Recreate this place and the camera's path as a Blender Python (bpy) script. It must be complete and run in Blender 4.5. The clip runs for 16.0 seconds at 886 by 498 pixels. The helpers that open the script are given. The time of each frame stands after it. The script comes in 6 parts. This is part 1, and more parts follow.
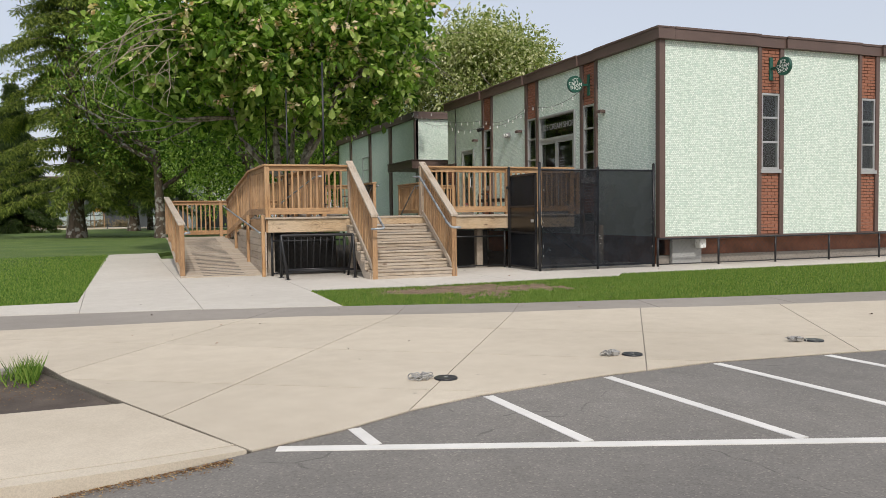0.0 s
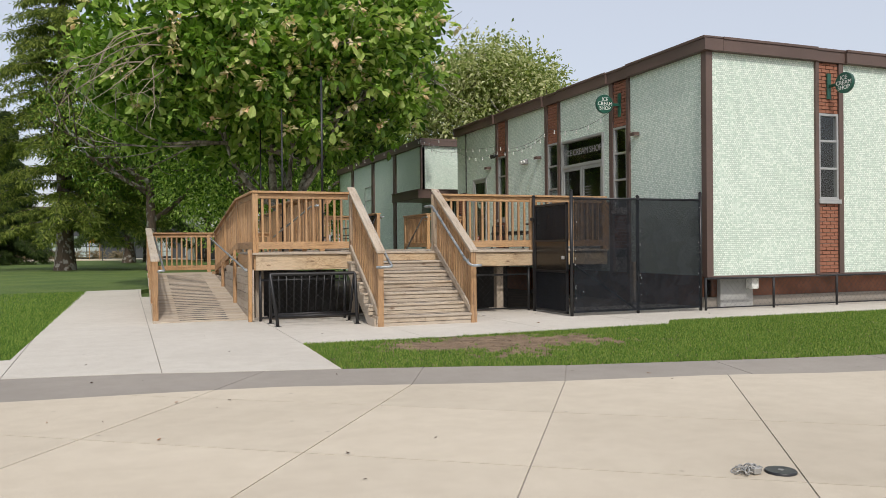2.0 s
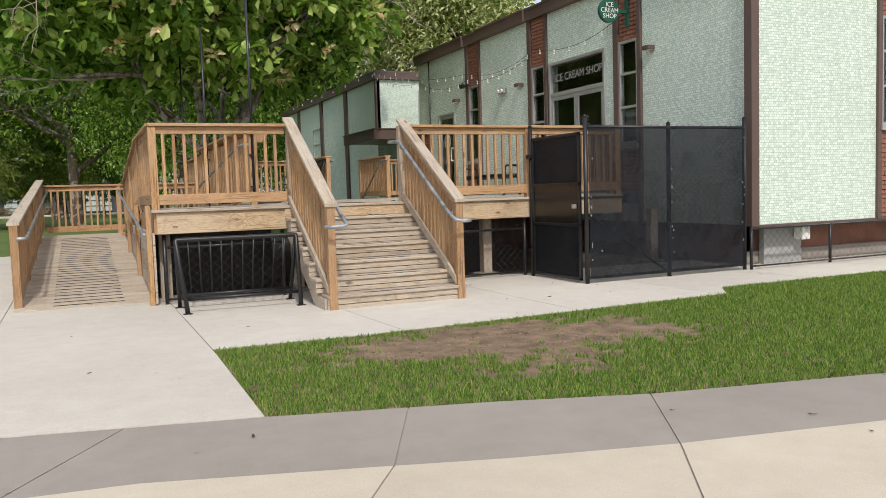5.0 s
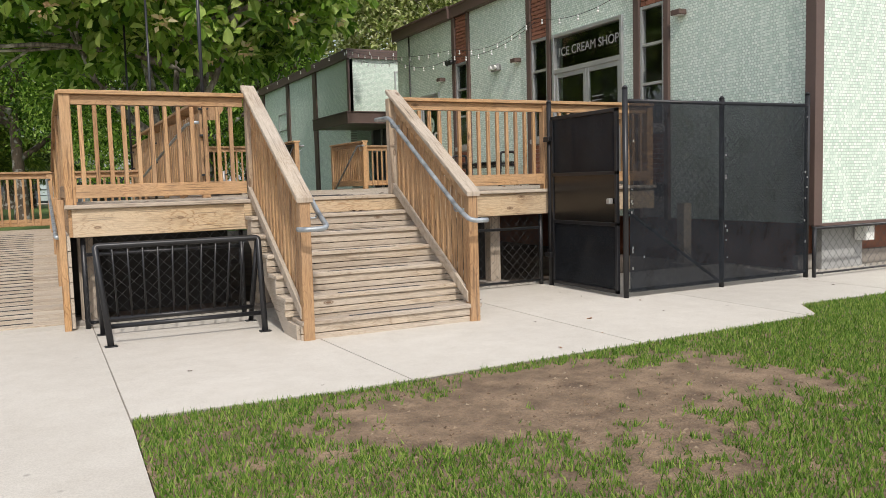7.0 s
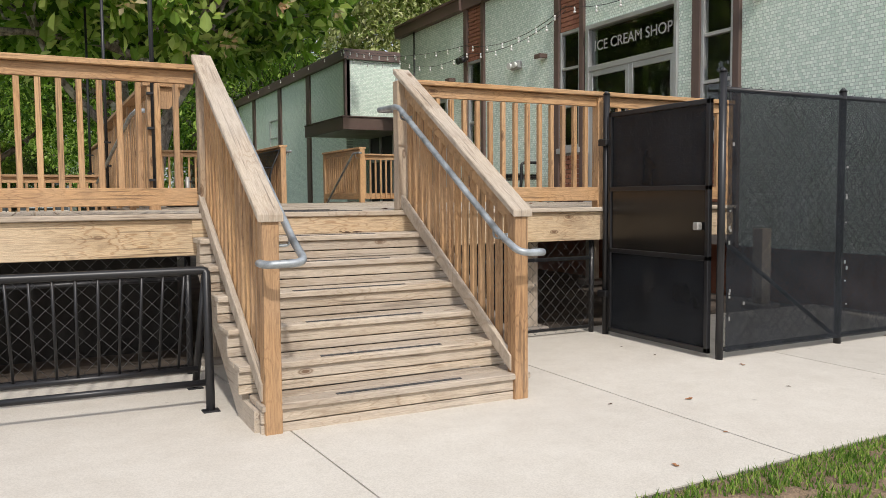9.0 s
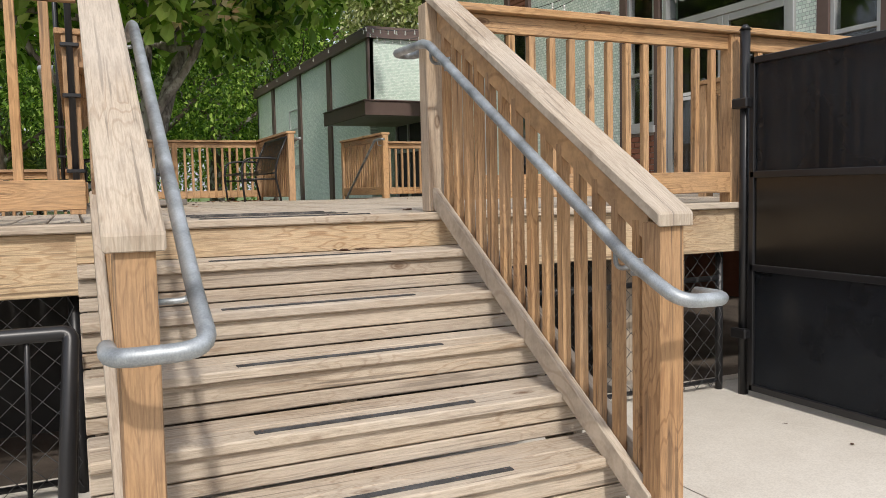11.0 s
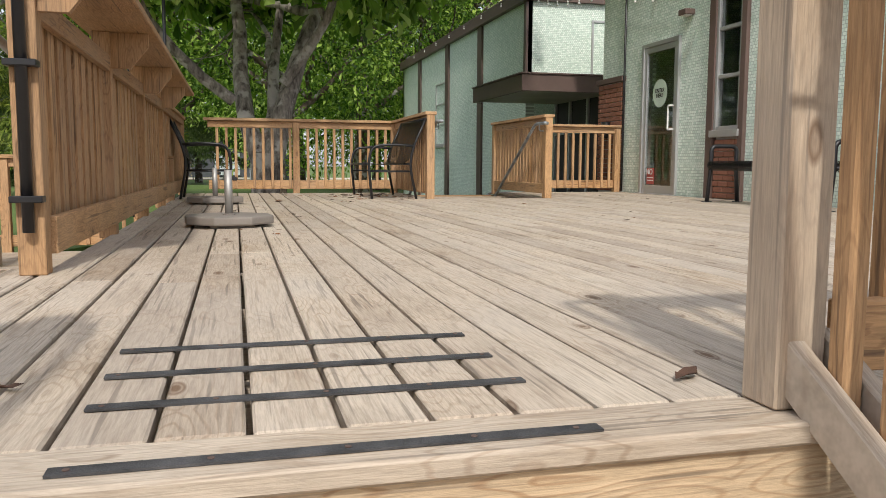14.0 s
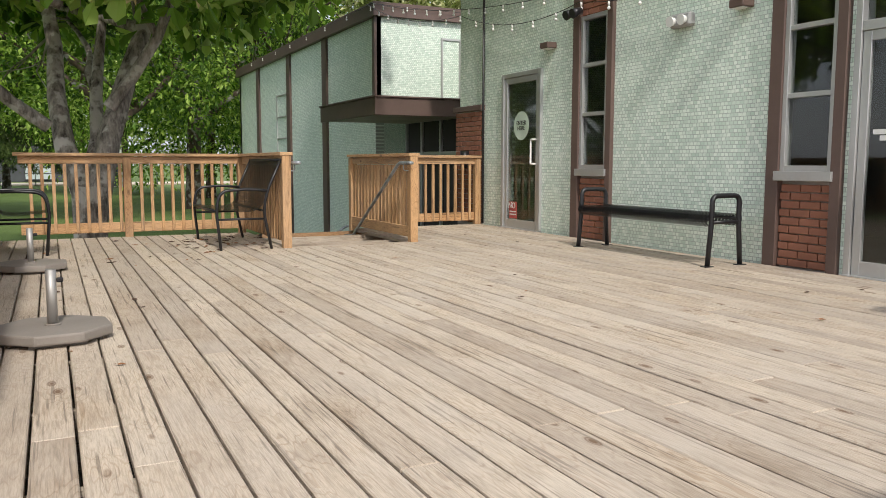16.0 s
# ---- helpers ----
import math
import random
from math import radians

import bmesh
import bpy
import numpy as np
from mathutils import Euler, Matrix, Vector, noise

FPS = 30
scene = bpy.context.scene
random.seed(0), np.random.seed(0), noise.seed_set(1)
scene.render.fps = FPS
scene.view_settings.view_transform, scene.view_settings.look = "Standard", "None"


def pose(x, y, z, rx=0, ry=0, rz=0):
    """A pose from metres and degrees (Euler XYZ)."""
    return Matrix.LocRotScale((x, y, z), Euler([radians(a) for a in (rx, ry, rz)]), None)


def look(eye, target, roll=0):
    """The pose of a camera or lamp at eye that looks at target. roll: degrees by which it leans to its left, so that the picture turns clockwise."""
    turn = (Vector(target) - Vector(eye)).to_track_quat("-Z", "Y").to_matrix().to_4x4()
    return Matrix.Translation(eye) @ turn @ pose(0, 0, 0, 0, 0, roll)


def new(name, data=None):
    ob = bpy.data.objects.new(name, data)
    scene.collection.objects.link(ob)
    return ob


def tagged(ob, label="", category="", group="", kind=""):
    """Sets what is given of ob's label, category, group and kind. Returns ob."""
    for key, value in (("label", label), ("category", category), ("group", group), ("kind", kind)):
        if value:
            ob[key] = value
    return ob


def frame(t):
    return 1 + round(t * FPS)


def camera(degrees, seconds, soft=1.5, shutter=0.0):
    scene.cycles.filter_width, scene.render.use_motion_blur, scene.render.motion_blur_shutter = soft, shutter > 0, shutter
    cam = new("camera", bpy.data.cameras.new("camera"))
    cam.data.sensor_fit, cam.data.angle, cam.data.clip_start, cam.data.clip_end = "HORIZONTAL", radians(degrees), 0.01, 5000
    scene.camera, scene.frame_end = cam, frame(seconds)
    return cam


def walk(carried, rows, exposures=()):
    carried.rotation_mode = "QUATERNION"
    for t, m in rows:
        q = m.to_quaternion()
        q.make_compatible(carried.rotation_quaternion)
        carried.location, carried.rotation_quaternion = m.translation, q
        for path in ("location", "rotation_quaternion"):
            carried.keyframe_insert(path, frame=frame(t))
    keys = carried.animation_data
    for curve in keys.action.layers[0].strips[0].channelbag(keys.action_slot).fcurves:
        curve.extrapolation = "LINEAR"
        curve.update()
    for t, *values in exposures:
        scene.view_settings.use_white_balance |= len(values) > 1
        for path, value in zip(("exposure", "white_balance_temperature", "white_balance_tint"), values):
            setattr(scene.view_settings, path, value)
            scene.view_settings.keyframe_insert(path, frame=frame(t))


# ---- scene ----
cam = camera(58.2, 16.0, soft=0.6)
PATH = [
    (0, (1.137, 2.282, 1.196), (1.856, 4.146, 1.108), -0.7),
    (0.5, (1.286, 2.78, 1.204), (1.98, 4.654, 1.122), -0.3),
    (1, (1.432, 3.302, 1.219), (2.121, 5.179, 1.157), -0.4),
    (1.5, (1.583, 3.852, 1.234), (2.235, 5.742, 1.179), -0.2),
    (2, (1.695, 4.472, 1.258), (2.413, 6.338, 1.25), -0.5),
    (2.5, (1.888, 5.041, 1.275), (2.649, 6.89, 1.26), -1.9),
    (3, (2.082, 5.598, 1.28), (2.885, 7.428, 1.217), -1.7),
    (3.5, (2.303, 6.203, 1.287), (3.139, 8.017, 1.196), -2.4),
    (4, (2.425, 6.719, 1.286), (3.237, 8.542, 1.162), -1.6),
    (4.2, (2.488, 6.964, 1.285), (3.303, 8.785, 1.155), -1.4),
    (6.3, (3.072, 9.267, 1.277), (3.904, 11.077, 1.099), -2.7),
    (6.5, (3.111, 9.495, 1.299), (3.967, 11.293, 1.115), -2.0),
    (7, (3.32, 10.052, 1.297), (4.213, 11.833, 1.126), -1.6),
    (7.5, (3.485, 10.602, 1.258), (4.36, 12.391, 1.074), -1.3),
    (8, (3.694, 11.151, 1.277), (4.576, 12.94, 1.123), -1.1),
    (8.5, (3.963, 11.701, 1.291), (4.833, 13.497, 1.164), -0.8),
    (8.7, (4.03, 11.909, 1.282), (4.942, 13.684, 1.15), -0.4),
    (11, (5.117, 14.434, 1.275), (5.955, 16.244, 1.128), -1.2),
    (11.5, (5.331, 14.992, 1.278), (6.175, 16.8, 1.141), -1.2),
    (12, (5.501, 15.507, 1.325), (6.25, 17.354, 1.167), 0.1),
    (12.5, (5.623, 15.97, 1.335), (6.271, 17.853, 1.15), 0.2),
    (13, (5.734, 16.348, 1.343), (6.251, 18.267, 1.125), 0.3),
    (13.5, (5.792, 16.711, 1.436), (6.286, 18.636, 1.208), -0.0),
    (14, (5.872, 16.965, 1.578), (6.371, 18.89, 1.368), 0.3),
    (14.5, (5.886, 17.16, 1.682), (6.402, 19.081, 1.479), -0.1),
    (15, (5.86, 17.40, 1.808), (6.548, 19.265, 1.591), 1.1),
    (15.5, (5.866, 17.612, 1.938), (6.629, 19.448, 1.716), 1.1),
    (16, (5.844, 17.80, 2.094), (6.721, 19.585, 1.88), 0.1),
]
walk(cam, [(t, look(eye, target, roll)) for t, eye, target, roll in PATH],
     [(0.0, -0.26), (4.0, -0.14), (6.5, -0.01), (8.5, 0.03), (11.0, 0.05), (13.0, 0.12), (16.0, 0.27)])

# ---- light ----
world = bpy.data.worlds.new("sky_world")
scene.world = world
world.use_nodes = True
wn = world.node_tree
sky = wn.nodes.new("ShaderNodeTexSky")
sky.sky_type, sky.sun_disc = "NISHITA", False
sky.sun_elevation, sky.sun_rotation = radians(46), radians(189.5)
sky.air_density, sky.dust_density, sky.ozone_density = 1.0, 3.0, 1.0
haze = wn.nodes.new("ShaderNodeMix")
haze.data_type = "RGBA"
haze.inputs[0].default_value = 0.65
haze.inputs[7].default_value = (4.3, 4.35, 4.65, 1)
wn.links.new(sky.outputs[0], haze.inputs[6])
wn.links.new(haze.outputs[2], wn.nodes["Background"].inputs[0])
wn.nodes["Background"].inputs[1].default_value = 0.205
sun = new("sun", bpy.data.lights.new("sun", "SUN"))
sun.data.energy, sun.data.angle, sun.data.color = 2.6, radians(2.5), (1.0, 0.95, 0.88)
sun.matrix_world = look((0, 0, 30), (5.0, 30.0, 30 - 31.2))


# ---- materials ----
def nodes_of(name):
    m = bpy.data.materials.new(name)
    m.use_nodes = True
    t = m.node_tree
    return m, t, t.nodes["Principled BSDF"]


def mk(t, kind, **inputs):
    n = t.nodes.new(kind)
    for k, v in inputs.items():
        n.inputs[k.replace("_", " ")].default_value = v
    return n


def noise_at(t, vec, scale, detail=4.0, rough=0.55):
    n = mk(t, "ShaderNodeTexNoise", Scale=scale, Detail=detail, Roughness=rough)
    t.links.new(vec, n.inputs["Vector"])
    return n.outputs["Fac"]


def ramp_of(t, fac, stops):
    r = t.nodes.new("ShaderNodeValToRGB")
    e = r.color_ramp.elements
    while len(e) < len(stops):
        e.new(0.5)
    for el, (p, c) in zip(e, stops):
        el.position, el.color = p, (*c, 1)
    t.links.new(fac, r.inputs[0])
    return r.outputs[0]


def mixc(t, kind, fac, a, b):
    n = t.nodes.new("ShaderNodeMix")
    n.data_type, n.blend_type = "RGBA", kind
    for sock, v in ((n.inputs[0], fac), (n.inputs[6], a), (n.inputs[7], b)):
        if isinstance(v, (int, float)):
            sock.default_value = v
        elif isinstance(v, tuple):
            sock.default_value = (*v, 1)
        else:
            t.links.new(v, sock)
    return n.outputs[2]


def mathn(t, op, a, b=0.0):
    n = t.nodes.new("ShaderNodeMath")
    n.operation = op
    for sock, v in zip(n.inputs, (a, b)):
        if isinstance(v, (int, float)):
            sock.default_value = v
        else:
            t.links.new(v, sock)
    return n.outputs[0]


def bump(t, bs, height, strength, dist=0.01):
    b = mk(t, "ShaderNodeBump", Strength=strength, Distance=dist)
    t.links.new(height, b.inputs["Height"])
    t.links.new(b.outputs[0], bs.inputs["Normal"])


def coords(t, scale=(1, 1, 1), shift=False):
    c = t.nodes.new("ShaderNodeTexCoord").outputs["Object"]
    m = t.nodes.new("ShaderNodeMapping")
    m.inputs["Scale"].default_value = scale
    t.links.new(c, m.inputs["Vector"])
    if shift:
        r = t.nodes.new("ShaderNodeObjectInfo").outputs["Random"]
        k = mathn(t, "MULTIPLY", r, 57.0)
        cx = t.nodes.new("ShaderNodeCombineXYZ")
        for i in range(3):
            t.links.new(k, cx.inputs[i])
        t.links.new(cx.outputs[0], m.inputs["Location"])
    return m.outputs[0]


def plain(name, col, rough=0.6, metal=0.0, var=0.15, scale=6.0, bumpy=0.1, coat=0.0):
    m, t, bs = nodes_of(name)
    v = coords(t)
    big, fine = noise_at(t, v, scale * 0.2), noise_at(t, v, scale * 6)
    dark = tuple(c * (1 - var) for c in col)
    lite = tuple(min(1, c * (1 + var)) for c in col)
    c = ramp_of(t, big, [(0.3, dark), (0.7, lite)])
    c = mixc(t, "MULTIPLY", 0.5, c, ramp_of(t, fine, [(0.3, (1 - var,) * 3), (0.7, (1.0, 1.0, 1.0))]))
    t.links.new(c, bs.inputs["Base Color"])
    bs.inputs["Roughness"].default_value, bs.inputs["Metallic"].default_value = rough, metal
    if coat:
        bs.inputs["Coat Weight"].default_value = coat
    if bumpy:
        bump(t, bs, fine, bumpy, 0.003)
    return m


def wood(name, axis, base, late, pale, grey=0.0, knots=True):
    """Sawn softwood; grain along the axis 'x', 'y' or 'z'; pieces differ by their own random value."""
    m, t, bs = nodes_of(name)
    along, across = 1.3, 26.0
    sc = tuple(along if a in axis else across for a in "xyz")
    v = coords(t, sc, True)
    vk = coords(t, tuple(3.2 if a in axis else 8.0 for a in "xyz"), True)
    rnd = t.nodes.new("ShaderNodeObjectInfo").outputs["Random"]
    ring = noise_at(t, v, 0.55, 2.0, 0.5)
    fibre = noise_at(t, v, 7.0, 4.0, 0.75)
    patch = noise_at(t, coords(t, (1.6, 1.6, 1.6), True), 1.0, 4.0)
    vo = mk(t, "ShaderNodeTexVoronoi", Scale=1.0)
    t.links.new(vk, vo.inputs["Vector"])
    swirl = ramp_of(t, vo.outputs["Distance"], [(0.0, (1, 1, 1)), (0.2, (0.55, 0.55, 0.55)), (0.6, (0, 0, 0))])
    stripes = mathn(t, "SINE", mathn(t, "MULTIPLY", mathn(t, "ADD", ring, mathn(t, "MULTIPLY", swirl, 0.55)), 46.0))
    c = ramp_of(t, stripes, [(0.0, base), (0.55, base), (1.0, late)])
    c = mixc(t, "MIX", ramp_of(t, patch, [(0.35, (0, 0, 0)), (0.72, (1, 1, 1))]), c, pale)
    blot = noise_at(t, coords(t, tuple(2.2 if a in axis else 7.0 for a in "xyz"), True), 1.0, 5.0, 0.65)
    c = mixc(t, "MULTIPLY", 0.5, c, ramp_of(t, blot, [(0.34, (0.60, 0.55, 0.49)), (0.5, (1.0, 1.0, 1.0))]))
    c = mixc(t, "MULTIPLY", 0.8, c, ramp_of(t, fibre, [(0.3, (0.48, 0.46, 0.43)), (0.6, (1.06, 1.06, 1.06))]))
    check = noise_at(t, coords(t, tuple(1.6 if a in axis else 60.0 for a in "xyz"), True), 1.0, 2.0, 0.5)
    c = mixc(t, "MULTIPLY", 0.65, c, ramp_of(t, check, [(0.33, (0.22, 0.19, 0.16)), (0.385, (1.0, 1.0, 1.0))]))
    c = mixc(t, "MULTIPLY", 0.9, c, ramp_of(t, rnd, [(0.0, (0.66, 0.63, 0.60)), (0.4, (0.88, 0.86, 0.83)), (1.0, (1.0, 1.0, 0.98))]))
    if grey:
        wear = noise_at(t, coords(t, (0.9, 0.9, 0.9), True), 1.3, 5.0)
        c = mixc(t, "MIX", mathn(t, "MULTIPLY", ramp_of(t, wear, [(0.3, (0, 0, 0)), (0.65, (1, 1, 1))]), grey), c, (0.45, 0.40, 0.345))
    if knots:
        k = ramp_of(t, vo.outputs["Distance"], [(0.07, (1, 1, 1)), (0.10, (0.4, 0.4, 0.4)), (0.13, (0.85, 0.85, 0.85)), (0.17, (0, 0, 0))])
        some = ramp_of(t, noise_at(t, coords(t, (2.3, 2.3, 2.3), True), 1.0, 2.0), [(0.50, (0, 0, 0)), (0.56, (0.9, 0.9, 0.9))])
        c = mixc(t, "MIX", mathn(t, "MULTIPLY", k, some), c, (0.13, 0.07, 0.035))
    t.links.new(c, bs.inputs["Base Color"])
    bs.inputs["Roughness"].default_value = 0.78
    bump(t, bs, mathn(t, "ADD", fibre, mathn(t, "MULTIPLY", stripes, 0.25)), 0.35, 0.004)
    return m


CEDAR = ((0.54, 0.31, 0.138), (0.36, 0.185, 0.072), (0.55, 0.34, 0.17))
GREYED = ((0.55, 0.455, 0.35), (0.41, 0.31, 0.215), (0.61, 0.53, 0.435))
W = {a: wood("cedar_" + a, a, *CEDAR, grey=0.15) for a in ("x", "y", "z", "yz")}
G = {a: wood("weathered_board_" + a, a, *GREYED, grey=0.45) for a in ("x", "y", "z", "yz")}

POST = wood("half_weathered_post", "z", (0.52, 0.36, 0.22), (0.36, 0.22, 0.115), (0.56, 0.43, 0.30), grey=0.4)
P = {a: wood("pine_" + a, a, (0.64, 0.475, 0.29), (0.44, 0.27, 0.13), (0.70, 0.55, 0.37), grey=0.3) for a in "xy"}


def mosaic(name, axis):
    """Small glazed pale green tiles with grout, on a wall that faces the given axis."""
    m, t, bs = nodes_of(name)
    o = t.nodes.new("ShaderNodeTexCoord").outputs["Object"]
    sep = t.nodes.new("ShaderNodeSeparateXYZ")
    t.links.new(o, sep.inputs[0])
    cx = t.nodes.new("ShaderNodeCombineXYZ")
    t.links.new(sep.outputs[1 if axis == "x" else 0], cx.inputs[0])
    t.links.new(sep.outputs[2], cx.inputs[1])
    br = mk(t, "ShaderNodeTexBrick", Color1=(0.53, 0.66, 0.56, 1), Color2=(0.80, 0.88, 0.79, 1), Mortar=(0.40, 0.46, 0.41, 1), Scale=1.0,
            Mortar_Size=0.0032, Bias=0.05, Brick_Width=0.05, Row_Height=0.038)
    br.inputs["Mortar Smooth"].default_value = 0.2
    br.offset = 0.37
    t.links.new(cx.outputs[0], br.inputs["Vector"])
    stain = noise_at(t, coords(t, (1.5, 1.5, 0.4)), 1.0, 5.0)
    c = mixc(t, "MULTIPLY", 0.35, br.outputs[0], ramp_of(t, stain, [(0.3, (0.82, 0.86, 0.82)), (0.6, (1.0, 1.0, 1.0))]))
    t.links.new(c, bs.inputs["Base Color"])
    bs.inputs["Roughness"].default_value = 0.42
    bump(t, bs, br.outputs[1], -0.8, 0.005)
    return m


def concrete(name, lite, dark, seed=0.0):
    m, t, bs = nodes_of(name)
    v = coords(t)
    big, mid, fine = noise_at(t, v, 0.45, 6.0), noise_at(t, v, 4.0, 6.0, 0.7), noise_at(t, v, 130.0, 2.0)
    rnd = t.nodes.new("ShaderNodeObjectInfo").outputs["Random"]
    c = ramp_of(t, big, [(0.32, dark), (0.68, lite)])
    c = mixc(t, "MULTIPLY", 0.6, c, ramp_of(t, mid, [(0.3, (0.84, 0.82, 0.80)), (0.62, (1, 1, 1))]))
    c = mixc(t, "MULTIPLY", 0.5, c, ramp_of(t, fine, [(0.35, (0.72, 0.71, 0.70)), (0.6, (1, 1, 1))]))
    c = mixc(t, "MULTIPLY", 1.0, c, ramp_of(t, rnd, [(0.0, (0.92, 0.92, 0.92)), (1.0, (1.0, 1.0, 1.0))]))
    spots = mk(t, "ShaderNodeTexVoronoi", Scale=2.3)
    t.links.new(v, spots.inputs["Vector"])
    c = mixc(t, "MIX", mathn(t, "MULTIPLY", ramp_of(t, spots.outputs["Distance"], [(0.02, (1, 1, 1)), (0.05, (0, 0, 0))]), 0.45), c, (0.12, 0.10, 0.08))
    t.links.new(c, bs.inputs["Base Color"])
    bs.inputs["Roughness"].default_value = 0.88
    bump(t, bs, fine, 0.12, 0.002)
    return m


def asphalt(name):
    """Worn asphalt: pale and dark aggregate in a grey binder, with faded patches and fine cracks."""
    m, t, bs = nodes_of(name)
    v = coords(t)
    big, mid = noise_at(t, v, 0.35, 6.0, 0.65), noise_at(t, v, 3.0, 6.0, 0.7)
    c = ramp_of(t, big, [(0.32, (0.16, 0.15, 0.137)), (0.66, (0.235, 0.218, 0.196))])
    c = mixc(t, "MULTIPLY", 0.6, c, ramp_of(t, mid, [(0.3, (0.78, 0.77, 0.76)), (0.62, (1, 1, 1))]))
    ag = mk(t, "ShaderNodeTexVoronoi", Scale=110.0)
    t.links.new(v, ag.inputs["Vector"])
    sep = t.nodes.new("ShaderNodeSeparateColor")
    t.links.new(ag.outputs["Color"], sep.inputs[0])
    c = mixc(t, "MULTIPLY", 0.5, c, ramp_of(t, sep.outputs[0], [(0.0, (0.6, 0.6, 0.6)), (0.5, (1, 1, 1)), (0.9, (1.1, 1.1, 1.08)), (1.0, (1.9, 1.85, 1.75))]))
    wig = mixc(t, "ADD", 0.25, v, noise_col(t, v, 2.5))
    cr = mk(t, "ShaderNodeTexVoronoi", Scale=0.42)
    cr.feature = "DISTANCE_TO_EDGE"
    t.links.new(wig, cr.inputs["Vector"])
    crack = mathn(t, "MULTIPLY", ramp_of(t, cr.outputs["Distance"], [(0.0, (1, 1, 1)), (0.004, (0, 0, 0))]), ramp_of(t, mid, [(0.5, (0, 0, 0)), (0.58, (0.6, 0.6, 0.6))]))
    c = mixc(t, "MIX", crack, c, (0.05, 0.047, 0.043))
    t.links.new(c, bs.inputs["Base Color"])
    bs.inputs["Roughness"].default_value = 0.9
    bump(t, bs, ag.outputs["Distance"], -0.3, 0.003)
    return m


def noise_col(t, v, scale):
    n = mk(t, "ShaderNodeTexNoise", Scale=scale)
    t.links.new(v, n.inputs["Vector"])
    return n.outputs["Color"]


def turf(name, dirt):
    """Soil under grass; dirt: whether the middle of the plot is trodden bare."""
    m, t, bs = nodes_of(name)
    v = coords(t)
    n1, n2, n3 = noise_at(t, v, 0.5, 5.0), noise_at(t, v, 5.0, 5.0), noise_at(t, v, 60.0, 3.0)
    green = ramp_of(t, n1, [(0.3, (0.09, 0.16, 0.03)), (0.7, (0.16, 0.23, 0.05))])
    green = mixc(t, "MULTIPLY", 0.8, green, ramp_of(t, n3, [(0.3, (0.55, 0.55, 0.5)), (0.7, (1, 1, 1))]))
    if dirt:
        soil = ramp_of(t, n2, [(0.3, (0.15, 0.098, 0.06)), (0.7, (0.37, 0.26, 0.165))])
        soil = mixc(t, "MULTIPLY", 0.7, soil, ramp_of(t, n3, [(0.3, (0.6, 0.6, 0.6)), (0.7, (1, 1, 1))]))
        green = soil
    t.links.new(green, bs.inputs["Base Color"])
    bs.inputs["Roughness"].default_value = 0.95
    bump(t, bs, mathn(t, "ADD", n3, mathn(t, "MULTIPLY", n2, 2.0)), 0.9, 0.03)
    return m


def foliage(name, a, b, c3, rough=0.5, trans=0.35):
    """Leaves that differ one from another and let some light through."""
    m, t, bs = nodes_of(name)
    r = t.nodes.new("ShaderNodeNewGeometry").outputs["Random Per Island"]
    col = ramp_of(t, r, [(0.0, a), (0.55, b), (1.0, c3)])
    t.links.new(col, bs.inputs["Base Color"])
    bs.inputs["Roughness"].default_value = rough
    bs.inputs["Specular IOR Level"].default_value = 0.18
    tr = t.nodes.new("ShaderNodeBsdfTranslucent")
    t.links.new(mixc(t, "MULTIPLY", 1.0, col, (1.3, 1.5, 0.7)), tr.inputs[0])
    mx = t.nodes.new("ShaderNodeMixShader")
    mx.inputs[0].default_value = trans
    t.links.new(bs.outputs[0], mx.inputs[1])
    t.links.new(tr.outputs[0], mx.inputs[2])
    t.links.new(mx.outputs[0], t.nodes["Material Output"].inputs[0])
    return m


def bark(name, a, b, lichen=(0.34, 0.33, 0.30)):
    m, t, bs = nodes_of(name)
    v = coords(t, (9, 9, 2.5))
    n1, n2 = noise_at(t, v, 1.0, 6.0, 0.7), noise_at(t, coords(t), 3.0, 4.0)
    c = ramp_of(t, n1, [(0.35, a), (0.62, b)])
    c = mixc(t, "MIX", ramp_of(t, n2, [(0.52, (0, 0, 0)), (0.58, (0.8, 0.8, 0.8))]), c, lichen)
    t.links.new(c, bs.inputs["Base Color"])
    bs.inputs["Roughness"].default_value = 0.9
    bump(t, bs, n1, 0.8, 0.03)
    return m


def glass_pane(name, tint=(0.03, 0.04, 0.04)):
    """A window pane: clear, smooth and reflecting."""
    m, t, bs = nodes_of(name)
    bs.inputs["Base Color"].default_value = (0.8, 0.86, 0.84, 1)
    bs.inputs["Roughness"].default_value = 0.02
    bs.inputs["Transmission Weight"].default_value = 1.0
    bs.inputs["IOR"].default_value = 1.45
    return m


